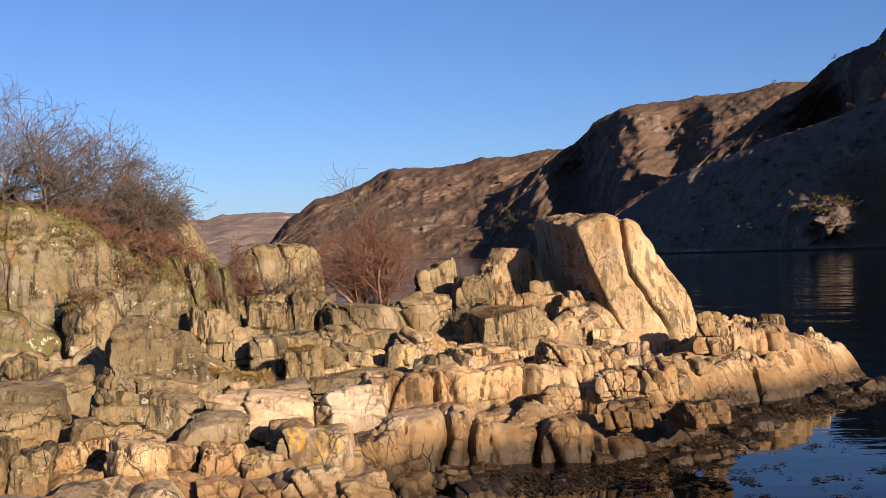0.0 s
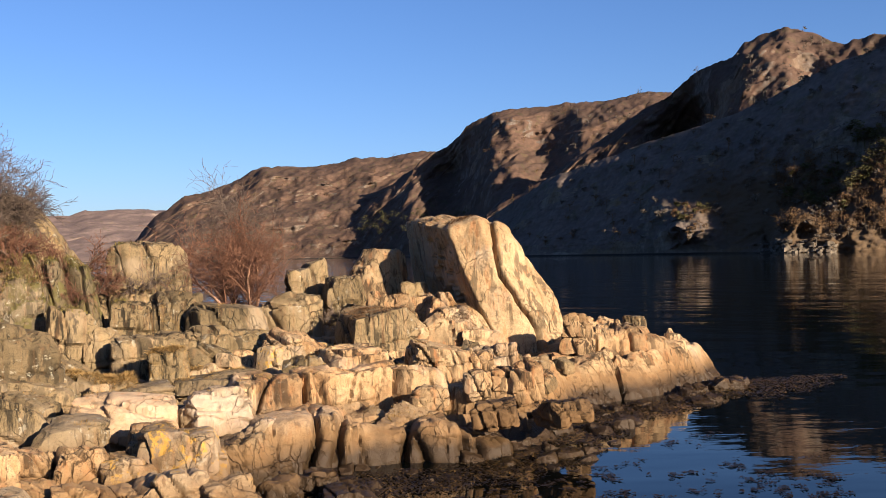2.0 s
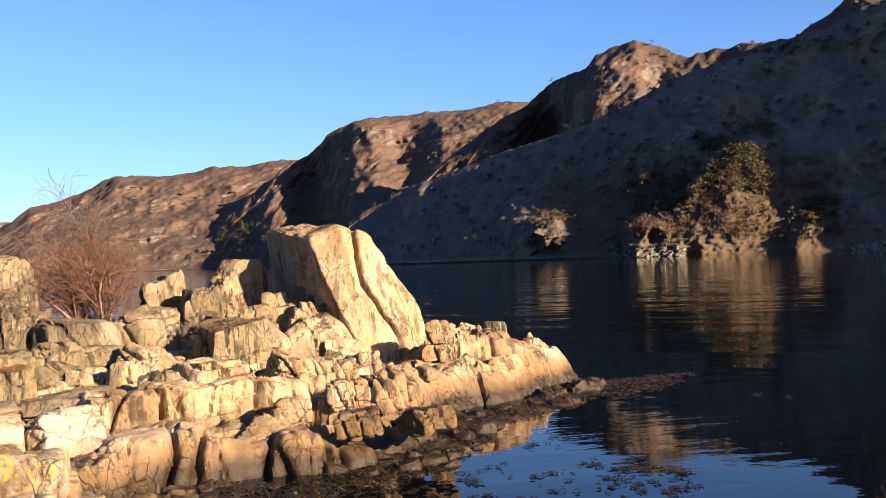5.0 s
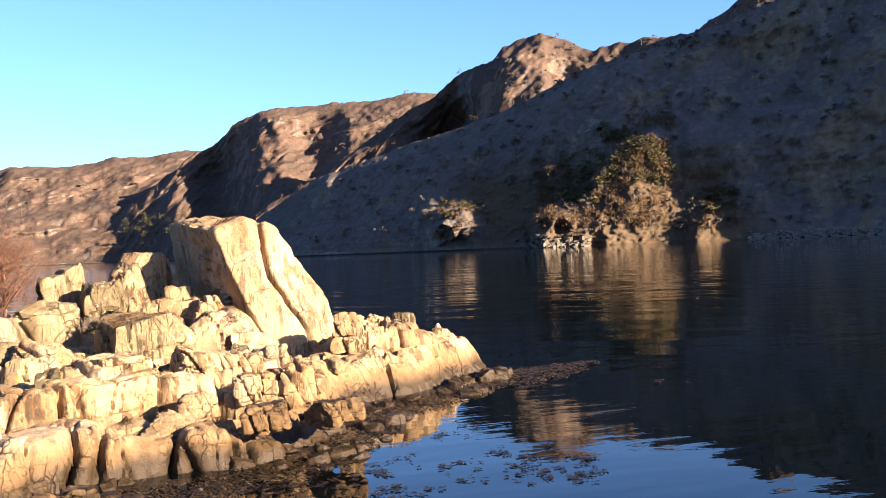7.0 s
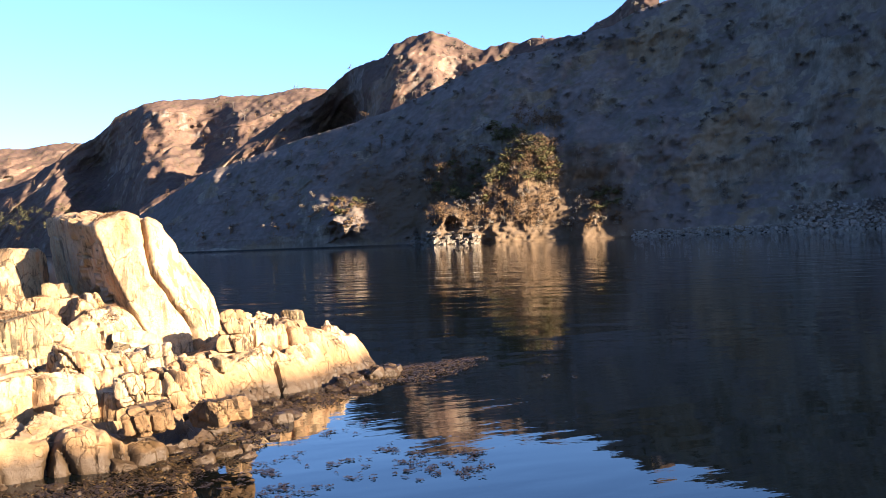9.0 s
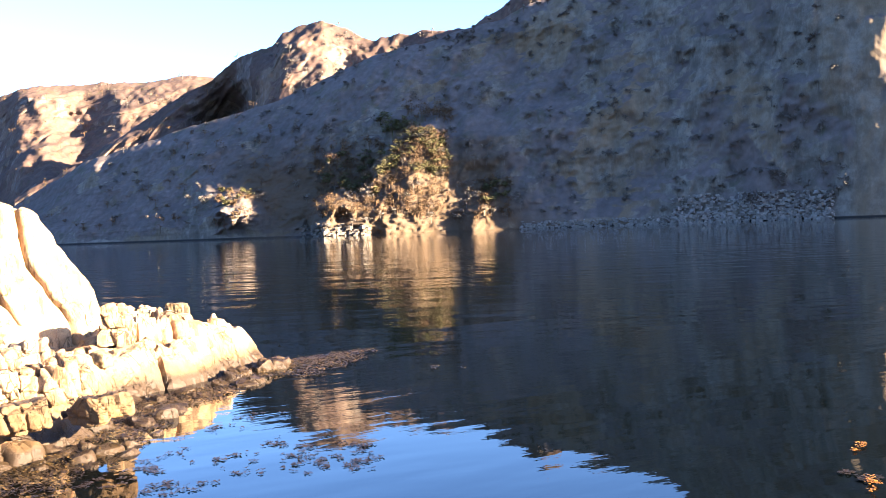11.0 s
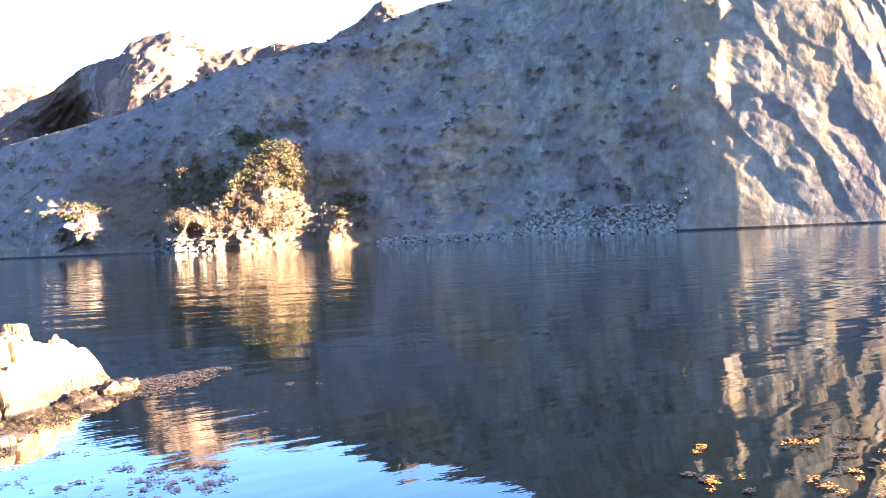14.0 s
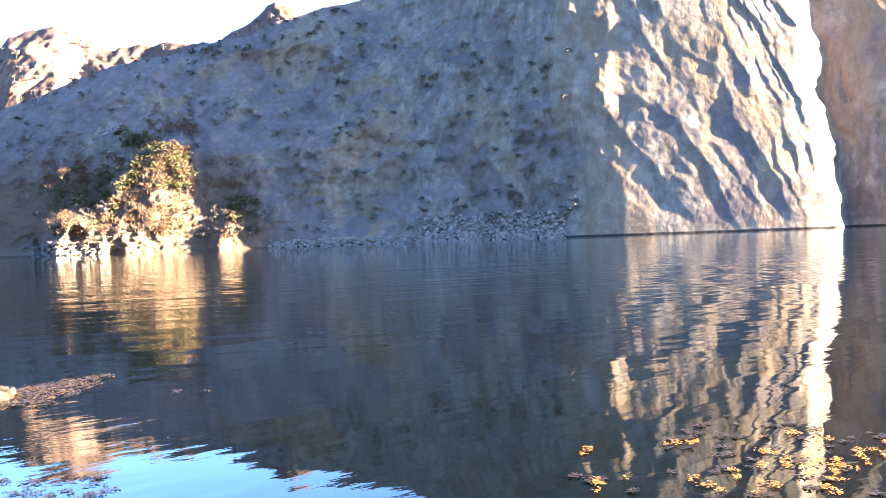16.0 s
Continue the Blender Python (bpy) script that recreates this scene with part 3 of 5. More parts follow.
def ledge(line, foot, depth, seed, mat, label, lean=0.30, fall=0.10, gaps=(0.12, 0.55), step_m=0.035, rounding=0.16, rows=26, lying=2):
    """A long bedrock ledge: line runs along its front with the height of its top; upright clefts split the front into uneven faces."""
    rng = np.random.default_rng(seed)
    way = np.array(line, float)
    length = np.hypot(*np.diff(way[:, :2], axis=0).T).sum()
    n = int(length / step_m)
    c = smooth_line(line, n)
    tan = np.gradient(c[:, :2], axis=0)
    tan /= np.linalg.norm(tan, axis=1)[:, None]
    back = np.stack([-tan[:, 1], tan[:, 0]], -1)
    u = np.linspace(0, length, n)
    # profile: how far back, and how high from 0 at the foot to 1 at the top, with a rounded brow
    face, brow, top = np.linspace(0, 1, rows)[:-1], np.linspace(0, 1, 12)[:-1], np.linspace(0, 1, 34)
    V = len(face) + len(brow) + len(top)
    height = c[:, 2] - foot
    hgt, bk = np.zeros((V, n)), np.zeros((V, n))
    for i in range(V):
        if i < len(face):
            hgt[i], bk[i] = face[i] * (height - rounding), lean * face[i] * (height - rounding)
        elif i < len(face) + len(brow):
            a = brow[i - len(face)] * math.pi / 2
            hgt[i], bk[i] = height - rounding + rounding * math.sin(a), lean * (height - rounding) + 1.5 * rounding * (1 - math.cos(a))
        else:
            k = top[i - len(face) - len(brow)]
            hgt[i], bk[i] = height - fall * depth * k * k - 0.5 * np.clip(k - 0.8, 0, 1) * height, lean * (height - rounding) + 1.5 * rounding + k * depth
    U, B, H = np.tile(u, (V, 1)).ravel(), bk.ravel(), hgt.ravel()
    p0 = np.stack([U, B, H], -1)
    front = np.clip(1 - (B - B.min()) / (0.6 + rounding), 0, 1)
    out, lift = 0.14 * fbm(p0 * 1.1, 3, seed) + 0.05 * fbm(p0 * 4, 4, seed + 1, 0.6), 0.09 * fbm(p0 * 1.3, 3, seed + 2) + 0.04 * fbm(p0 * 5, 4, seed + 3, 0.6)
    # broken flat facets on the top
    b, ia, ib, ox, oy = cells(U / 0.7 + 0.3 * fbm(p0, 2, seed + 20), B / 0.45, seed)
    lift += (1 - front) * (0.05 * ia + 0.14 * ox * ib + 0.10 * oy * ia - 0.05 * np.exp(-(b / 0.05) ** 2))
    # clefts: each leans a little and runs back over the brow for its own way
    at, tilt, splits = 0.1, rng.uniform(-0.1, 0.25), []
    while at < length - 0.1:
        big = rng.random() < 0.22
        if big:
            splits.append(at)
        width, deep, run = (rng.uniform(0.03, 0.07), rng.uniform(0.18, 0.40), rng.uniform(0.3, 1.6)) if big else (rng.uniform(0.010, 0.022), rng.uniform(0.05, 0.13), rng.uniform(0.1, 0.7))
        low = rng.uniform(-0.3, 0.75) * height.mean() * (not big)
        lean_u = tilt + rng.normal() * 0.10
        d = U - at - lean_u * (H - height.mean() / 2) - 0.14 * fbm(p0 * 1.7 + at, 3, seed + 7) - 0.25 * rng.normal() * B
        notch = np.exp(-np.abs(d / width) ** 1.4) * step(low, low + 0.12, H) * np.clip(1 - B / (run + 0.3), 0, 1)
        out -= deep * notch
        lift -= 0.5 * deep * notch
        side = step(-0.02, 0.02, d)
        out += rng.normal() * (0.16 if big else 0.05) * side * front
        lift += rng.normal() * (0.06 if big else 0.02) * side
        at += rng.uniform(*gaps)
    # lying joints along the front, the rock above each a little in or out
    for _ in range(lying):
        h0 = rng.uniform(0.15, 0.85) * height.mean()
        d = H - h0 - rng.uniform(-0.15, 0.15) * (U - length / 2) - 0.14 * fbm(np.stack([U * 0.8, 0 * U + h0, 0 * U], -1), 3, seed + 9)
        out += rng.normal() * 0.05 * step(-0.02, 0.02, d) * (lying > 2)
        out -= 0.08 * np.exp(-np.abs(d / 0.025) ** 1.5) * front * step(-0.1, 0.25, fbm(p0 * 0.9, 2, seed + 12))
    far_back = (B - out * np.clip(front + 0.15, 0, 1))
    j = np.tile(np.arange(n), V)
    P = np.c_[c[j, :2] + back[j] * far_back[:, None], foot + H + lift * np.clip(H / 0.3, 0, 1)]
    # both ends sink into the shore
    end = np.minimum(U, length - U)
    P[:, 2] -= 0.9 * (1 - step(0, 0.35, end)) * np.clip(H / height.mean(), 0, 1) * 0.6
    ob = tagged(new("rock_ledge"), label, "rock", "shore ledges")
    ob.matrix_world = pose(*c[n // 2, :2], foot)
    P = P - (*c[n // 2, :2], foot)
    cuts = sorted({0, n - 1, *(int(q / length * (n - 1)) for q in splits)})
    grid = np.arange(V * n).reshape(V, n)
    for a, b in zip(cuts, cuts[1:]):
        part("rock_face", mesh_of("rock_face", P[grid[:, a:b + 1].ravel()], grid_faces(V, b + 1 - a), mat, 30), ob)
    return ob


ledge([(-1.5, 13.7, 0.55), (-0.9, 13.75, 0.64), (0.0, 13.85, 0.74), (0.6, 13.95, 0.73), (1.3, 14.1, 0.74), (2.0, 14.05, 0.68), (2.7, 14.2, 0.52), (3.6, 14.6, 0.30)], -0.35, 1.7, 301, WARM, "long square-fronted granite ledge beside the water", lean=0.22)
ledge([(-1.4, 15.1, 0.98), (-0.8, 15.2, 1.06), (-0.1, 15.3, 1.12), (0.9, 15.55, 1.13), (1.7, 15.9, 1.10), (2.5, 16.25, 0.98)], 0.40, 1.7, 302, WARM, "long pale granite step with weathered top", lean=0.4, gaps=(0.10, 0.45))
ledge([(4.1, 20.7, 0.80), (4.6, 20.2, 1.00), (5.2, 19.9, 1.14), (5.8, 19.7, 1.30), (6.5, 19.6, 1.40), (7.2, 19.65, 1.34), (7.9, 20.0, 1.18), (8.5, 20.6, 0.90), (9.1, 21.3, 0.55), (9.8, 22.3, 0.15)], -0.45, 2.6, 303, WARM, "massive sloping granite point split by upright clefts", lean=0.42, fall=0.16, gaps=(0.10, 0.45), rounding=0.34)


def standing_boulder():
    """A leaning block: rings of five corners, front left, front middle, front right, back right, back left, from foot to top."""
    rings = [[(4.15, 21.25, 0.5), (4.85, 21.2, 0.5), (5.75, 21.4, 0.5), (5.6, 25.0, 0.5), (3.2, 26.4, 0.5)],
             [(3.92, 21.40, 1.15), (4.75, 21.3, 1.15), (5.78, 21.6, 1.15), (5.5, 23.8, 1.15), (2.92, 26.3, 1.15)],
             [(3.48, 21.70, 2.05), (4.40, 21.5, 2.05), (5.48, 21.85, 2.0), (5.2, 23.8, 2.05), (2.64, 26.2, 2.05)],
             [(3.18, 21.95, 2.85), (4.00, 21.8, 2.85), (5.02, 22.15, 2.75), (4.8, 23.9, 2.85), (2.47, 26.1, 2.9)],
             [(2.98, 22.15, 3.55), (3.72, 22.0, 3.78), (4.46, 22.45, 3.42), (4.2, 24.6, 3.65), (2.40, 26.0, 3.85)]]
    around, rows = 220, 110
    ring = np.array(rings)
    loops = []
    for r in ring:
        closed = np.vstack([r, r[:1]])
        t = np.linspace(0, 5, around, endpoint=False)
        loops.append(np.stack([np.interp(t, np.arange(6), closed[:, k]) for k in range(3)], -1))
    loops = np.array(loops)
    t = np.linspace(0, len(rings) - 1, rows)
    grid = np.zeros((rows, around, 3))
    for k in range(rows):
        i = min(int(t[k]), len(rings) - 2)
        grid[k] = loops[i] * (1 - t[k] + i) + loops[i + 1] * (t[k] - i)
    w = np.hanning(15)
    w /= w.sum()
    grid = sum(w[k] * np.roll(grid, k - 7, axis=1) for k in range(15))
    pad = np.concatenate([np.repeat(grid[:1], 7, 0), grid, np.repeat(grid[-1:], 7, 0)])
    grid = sum(w[k] * pad[k:k + rows] for k in range(15))
    # the rounded top
    mid = grid[-1].mean(0)
    cap = []
    for q in np.linspace(0, 1, 34)[1:]:
        r = math.cos(q * math.pi / 2)
        cap.append(mid + (grid[-1] - mid) * (r, r, 1) + (0, 0, 0.26 * math.sin(q * math.pi / 2) ** 0.8 ))
        cap[-1][:, 2] = cap[-1][:, 2] * 1.0 + (mid[2] - grid[-1][:, 2]) * (1 - r)
    grid = np.concatenate([grid, np.array(cap)])
    V = len(grid)
    p = grid.reshape(-1, 3)
    c = np.array([3.9, 23.0, 2.2])
    out = (p - c) * (1, 1, 0.4)
    out /= np.linalg.norm(out, axis=1)[:, None] + 1e-9
    off = 0.10 * fbm(p * 0.9, 3, 311) + 0.045 * fbm(p * 2.6, 4, 312, 0.55) + 0.012 * fbm(p * 11, 3, 313, 0.6, True)
    # rough broken face on the left, smoother front
    left = step(-0.1, 0.25, (3.0 + 0.28 * (3.6 - p[:, 2]) - p[:, 0]) + 0.45 * (p[:, 1] - 22.2))
    b, ia, ib, ox, oy = cells((p[:, 1] * 0.8 - p[:, 0]) / 0.38, p[:, 2] / 0.55, 317)
    off += left * (0.09 * ia + 0.12 * ox * ib - 0.10 * np.exp(-(b / 0.07) ** 2))
    front = step(23.0, 22.5, p[:, 1])
    for line, width, deep, jump in (([(4.02, 4.2), (4.06, 3.74), (4.04, 3.1), (4.14, 2.49), (4.5, 1.92), (4.9, 1.27), (5.05, 0.6)], 0.028, 0.26, 0.06),
                                    ([(4.72, 3.3), (4.95, 2.5), (5.12, 1.9), (5.22, 1.2)], 0.025, 0.10, -0.05)):
        zs, xs = [q[1] for q in line[::-1]], [q[0] for q in line[::-1]]
        d = p[:, 0] - np.interp(p[:, 2], zs, xs) - 0.05 * fbm(p * 2.2, 3, 315)
        live = step(zs[0] - 0.1, zs[0], p[:, 2]) * step(zs[-1] + 0.1, zs[-1], p[:, 2]) * front
        off += live * (-deep * np.exp(-np.abs(d / width) ** 1.3) + jump * step(0, 0.12, d) * step(0.8, 0.2, d))
    p = p + out * off[:, None]
    i = np.arange(V * around).reshape(V, around)
    nxt = np.roll(i, -1, axis=1)
    f = np.stack([i[:-1], nxt[:-1], nxt[1:], i[1:]], -1).reshape(-1, 4)
    ob = new("standing_boulder", mesh_of("standing_boulder", p, f, PALE, 35))
    return tagged(ob, "huge pale standing boulder split by a winding cleft", "boulder")


standing_boulder()

# stones on the ledges
rock(1.77, 15.38, 0.66, 0.61, 0.51, 0.28, -7, PALE, "smooth pale rounded stone on the ledge", "rock", blocky=3, chips=4)
rock(2.55, 17.46, 0.86, 0.52, 0.49, 0.43, -8, WARM, "small broken granite block below the boulder", "rock", chips=10)
rock(2.96, 17.36, 0.86, 0.51, 0.48, 0.42, -10, WARM, "small broken granite block below the boulder", "rock", chips=10)
rock(3.47, 17.79, 0.90, 0.63, 0.59, 0.41, -11, WARM, "small broken granite block below the boulder", "rock", chips=10)
rock(2.66, 16.08, 0.74, 0.42, 0.40, 0.28, -9, WARM, "small broken granite block below the boulder", "rock", chips=10)
rock(3.13, 16.12, 0.75, 0.57, 0.54, 0.35, -11, WARM, "small broken granite block below the boulder", "rock", chips=10)
rock(3.52, 15.99, 0.75, 0.47, 0.44, 0.44, -12, WARM, "small broken granite block below the boulder", "rock", chips=10)
rock(2.62, 14.40, 0.58, 0.68, 0.64, 0.21, -10, BLACK, "dark weathered block in the tidal cleft", "rock", chips=10)
rock(3.71, 14.44, 0.60, 0.83, 0.79, 0.19, -14, BLACK, "dark weathered block in the tidal cleft", "rock", chips=10)

rock(5.44, 20.15, 1.05, 0.78, 0.67, 0.67, -15, WARM, "rounded granite boulder beside the standing boulder", "rock", blocky=6)
rock(7.96, 23.94, 1.01, 0.59, 0.50, 0.29, -18, GREY, "low dark stone on top of the point", "rock")

# shelf under the boulder
rock(2.98, 21.69, 0.95, 2.10, 1.98, 0.84, -8, PALE, "sloping smooth granite shelf", "rock", blocky=6, chips=10, n=32, taper=(0.35, 0.3))
rock(1.54, 21.39, 0.94, 2.24, 2.11, 0.97, -4, GREY, "cracked rough shelf covered with dry heather", "rock", blocky=6, chips=12, n=36)
rock(2.13, 17.69, 0.86, 0.95, 0.81, 0.50, -7, PALE, "wedge of pale granite leaning on the shelf", "rock", chips=10)

# stones along the skyline
rock(1.47, 24.49, 1.36, 1.56, 1.18, 1.82, -3, PALE, "upright rough granite boulder", "rock", blocky=6, chips=9, cut=(0.78, 0.97), n=34, taper=(0.14, 0.2))
rock(1.34, 22.69, 1.22, 0.60, 0.51, 0.98, -3, WARM, "small wedge-shaped granite stone", "rock")
rock(0.72, 23.95, 1.31, 1.20, 1.02, 1.21, -2, GREY, "grey faceted granite boulder", "rock", blocky=6, chips=13)
rock(-0.13, 25.41, 1.45, 1.07, 0.91, 1.51, 0, GREY, "weathered grey granite boulder", "rock", blocky=6, chips=12)
rock(2.44, 23.21, 1.27, 0.87, 0.74, 1.14, -6, GREY, "low flat grey stone beside the standing boulder", "rock", blocky=6)
rock(2.82, 22.09, 1.18, 0.70, 0.59, 0.96, -7, WARM, "small squared granite stone", "rock", blocky=6)

# middle of the shore
rock(-1.93, 21.66, 1.08, 1.96, 1.66, 1.04, 5, GREY, "broad rounded boulder spotted with white lichen", "rock", blocky=4, chips=9, n=35, taper=(0.3, 0.3))
rock(-1.87, 20.55, 0.64, 1.66, 1.41, 0.89, 5, GREY, "cracked grey rock under the rounded boulder", "rock", strata=0.3, tilt=0.2)
rock(-0.53, 20.01, 0.68, 1.35, 1.15, 0.87, 2, WARM, "broken granite ledge with dark clefts", "rock", strata=0.35, tilt=0.1, blocky=8, n=32)
rock(-0.23, 17.90, 0.88, 0.72, 0.61, 0.41, 1, GREY, "squared grey stone on the ledge", "rock")
rock(0.78, 18.21, 0.88, 1.42, 1.21, 0.41, -2, WARM, "low jointed granite step", "rock", strata=0.3, tilt=0.0, blocky=9)
rock(-3.13, 22.22, 1.18, 1.16, 0.98, 1.08, 8, GREY, "grey split granite block", "rock", strata=0.25, tilt=0.1)
rock(-3.78, 23.92, 1.32, 2.08, 1.37, 2.15, 9, GREY, "tall grey rock hump with creeping scrub", "rock", blocky=6, chips=8, cut=(0.8, 0.97), n=40, taper=(0.12, 0.2), tilt=0.3)
rock(-3.98, 22.01, 1.18, 0.96, 0.82, 0.86, 10, GREY, "grey rounded stone below the hump", "rock")
rock(-4.20, 20.27, 1.04, 0.76, 0.65, 0.69, 12, GREY, "faceted grey stone with a dark shadow", "rock")
rock(-3.29, 20.01, 0.98, 1.34, 1.01, 0.56, 9, GREY, "flat grey stone in dry grass", "rock")
rock(-2.68, 18.42, 0.95, 0.66, 0.50, 0.38, 8, GREY, "small grey stone in dry grass", "rock")

# cliff knoll
ledge([(-13.5, 18.2, 4.7), (-12, 18.5, 4.65), (-10.5, 18.8, 4.6), (-9.3, 19.1, 4.5), (-8.4, 19.4, 4.4), (-7.6, 19.8, 4.3), (-6.9, 20.2, 4.0), (-6.2, 20.9, 3.4), (-5.7, 21.6, 2.8)], 0.4, 2.8, 304, CLIFF, "lichen-grey cliff of the knoll with mossy clefts", lean=0.16, fall=0.06, gaps=(0.3, 1.3), step_m=0.045, rounding=0.22, rows=90, lying=6)
ledge([(-12.5, 17.3, 2.2), (-10.8, 17.6, 2.3), (-9.6, 17.9, 2.5), (-8.6, 18.2, 2.3), (-7.7, 18.6, 2.0), (-7.0, 19.2, 1.6)], 0.4, 1.6, 305, CLIFF, "sloping slabs at the foot of the mossy cliff", lean=0.55, fall=0.02, gaps=(0.5, 1.5), rounding=0.14, rows=50, lying=4)
rock(-6.27, 21.17, 1.13, 1.69, 1.27, 1.87, 16, CLIFF, "slanting slabs of grey rock with moss", "cliff_rock", blocky=5, n=35, strata=0.35, tilt=-0.4, tip=0.2)
rock(-5.82, 21.80, 1.20, 0.33, 0.81, 1.88, 25, CLIFF, "thin upright rock slab leaning in a tilted stack", "rock_slab", blocky=9, chips=10, n=24, tilt=-0.3, lean=(-0.22, 0.0), rough=1.2, clefts=1, tip=0.2)
rock(-5.64, 21.90, 1.20, 0.33, 0.81, 1.91, 24, CLIFF, "thin upright rock slab leaning in a tilted stack", "rock_slab", blocky=9, chips=10, n=24, tilt=-0.3, lean=(-0.22, 0.0), rough=1.2, clefts=1, tip=0.2)
rock(-5.45, 22.00, 1.21, 0.33, 0.82, 1.94, 24, CLIFF, "thin upright rock slab leaning in a tilted stack", "rock_slab", blocky=9, chips=10, n=24, tilt=-0.3, lean=(-0.22, 0.0), rough=1.2, clefts=1, tip=0.2)
rock(-5.22, 21.96, 1.20, 0.33, 0.82, 1.80, 23, CLIFF, "thin upright rock slab leaning in a tilted stack", "rock_slab", blocky=9, chips=10, n=24, tilt=-0.3, lean=(-0.22, 0.0), rough=1.2, clefts=1, tip=0.2)
rock(-5.03, 22.05, 1.20, 0.34, 0.82, 1.83, 23, CLIFF, "thin upright rock slab leaning in a tilted stack", "rock_slab", blocky=9, chips=10, n=24, tilt=-0.3, lean=(-0.22, 0.0), rough=1.2, clefts=1, tip=0.2)
rock(-4.83, 22.15, 1.21, 0.34, 0.83, 1.85, 22, CLIFF, "thin upright rock slab leaning in a tilted stack", "rock_slab", blocky=9, chips=10, n=24, tilt=-0.3, lean=(-0.22, 0.0), rough=1.2, clefts=1, tip=0.2)
rock(-4.60, 22.10, 1.20, 0.34, 0.83, 1.72, 22, CLIFF, "thin upright rock slab leaning in a tilted stack", "rock_slab", blocky=9, chips=10, n=24, tilt=-0.3, lean=(-0.22, 0.0), rough=1.2, clefts=1, tip=0.2)
rock(-6.74, 19.25, 1.00, 1.16, 0.88, 1.65, 19, GREY, "smooth grey-green boulder against the cliff", "rock", blocky=4, chips=9)
rock(-5.21, 16.82, 0.93, 1.78, 1.34, 1.12, 17, GREY, "big grey-green boulder with lichen spots", "rock", blocky=6, chips=12, n=38)
rock(-4.96, 20.26, 1.04, 1.06, 0.80, 1.05, 14, GREY, "sloping grey rock below the knoll", "rock", blocky=6)

# near shore
rock(-7.18, 16.57, 0.89, 0.73, 0.62, 0.71, 23, GREY, "weathered granite block of the near shore", "rock", chips=13, n=32, strata=0.5, tilt=1.35)
rock(-6.28, 16.25, 0.83, 0.92, 0.78, 0.50, 21, GREY, "weathered granite block of the near shore", "rock", chips=13, n=32, strata=0.5, tilt=1.35)
rock(-6.05, 13.76, 0.60, 1.35, 1.15, 0.74, 24, GREY, "weathered granite block of the near shore", "rock", chips=13, n=32, strata=0.5, tilt=1.35)
rock(-4.36, 13.79, 0.55, 1.19, 1.01, 0.64, 18, GREY, "weathered granite block of the near shore", "rock", chips=13, n=32, strata=0.5, tilt=1.35)
rock(-3.26, 13.31, 0.49, 0.95, 0.81, 0.48, 14, GREY, "weathered granite block of the near shore", "rock", chips=13, n=32, strata=0.5, tilt=1.35)
rock(-2.72, 14.27, 0.55, 1.40, 1.19, 0.50, 11, WARM, "weathered granite block of the near shore", "rock", chips=13, n=32, strata=0.5, tilt=1.35)
rock(-2.08, 13.15, 0.47, 0.65, 0.55, 0.36, 9, WARM, "weathered granite block of the near shore", "rock", chips=13, n=32, strata=0.5, tilt=1.35)
rock(-4.86, 13.10, 0.53, 0.47, 0.40, 0.40, 20, GREY, "weathered granite block of the near shore", "rock", chips=13, n=32, strata=0.5, tilt=1.35)
rock(-1.44, 14.53, 0.56, 1.19, 1.01, 0.55, 6, GOLD, "weathered granite block of the near shore", "rock", chips=13, n=32, strata=0.5, tilt=1.35)
rock(-4.52, 16.27, 0.76, 1.30, 1.10, 0.42, 16, GREY, "weathered granite block of the near shore", "rock", chips=13, n=32, strata=0.5, tilt=1.35)
rock(-2.82, 16.21, 0.73, 1.32, 1.12, 0.27, 10, GREY, "weathered granite block of the near shore", "rock", chips=13, n=32, strata=0.5, tilt=1.35)
rock(-1.60, 17.15, 0.79, 1.41, 1.20, 0.24, 5, GREY, "weathered granite block of the near shore", "rock", chips=13, n=32, strata=0.5, tilt=1.35)
rock(-1.55, 12.10, 0.34, 1.25, 1.06, 0.67, 7, GOLD, "smooth rounded granite hump with golden lichen", "rock", blocky=4, chips=9, n=35)
rock(-3.35, 12.13, 0.40, 0.59, 0.62, 0.43, 15, WARM, "fractured granite block close to the water", "rock", chips=12, cut=(0.74, 0.97), n=28, tilt=0.4)
rock(-2.81, 11.90, 0.37, 0.57, 0.59, 0.43, 13, WARM, "fractured granite block close to the water", "rock", chips=12, cut=(0.74, 0.97), n=28, tilt=0.4)
rock(-3.09, 11.01, 0.30, 0.51, 0.52, 0.37, 16, WARM, "fractured granite block close to the water", "rock", chips=12, cut=(0.74, 0.97), n=28, tilt=0.4)
rock(-2.58, 11.04, 0.29, 0.61, 0.63, 0.30, 13, WARM, "fractured granite block close to the water", "rock", chips=12, cut=(0.74, 0.97), n=28, tilt=0.4)
rock(-3.59, 11.06, 0.31, 0.61, 0.63, 0.71, 18, WARM, "fractured granite block close to the water", "rock", chips=12, cut=(0.74, 0.97), n=28, tilt=0.4)
rock(-4.63, 12.22, 0.43, 0.78, 0.81, 0.37, 21, WARM, "fractured granite block close to the water", "rock", chips=12, cut=(0.74, 0.97), n=28, tilt=0.4)
rock(-4.21, 11.07, 0.33, 0.65, 0.67, 0.36, 21, WARM, "fractured granite block close to the water", "rock", chips=12, cut=(0.74, 0.97), n=28, tilt=0.4)
rock(-2.23, 11.92, 0.35, 0.66, 0.69, 0.36, 11, GOLD, "fractured granite block close to the water", "rock", chips=12, cut=(0.74, 0.97), n=28, tilt=0.4)
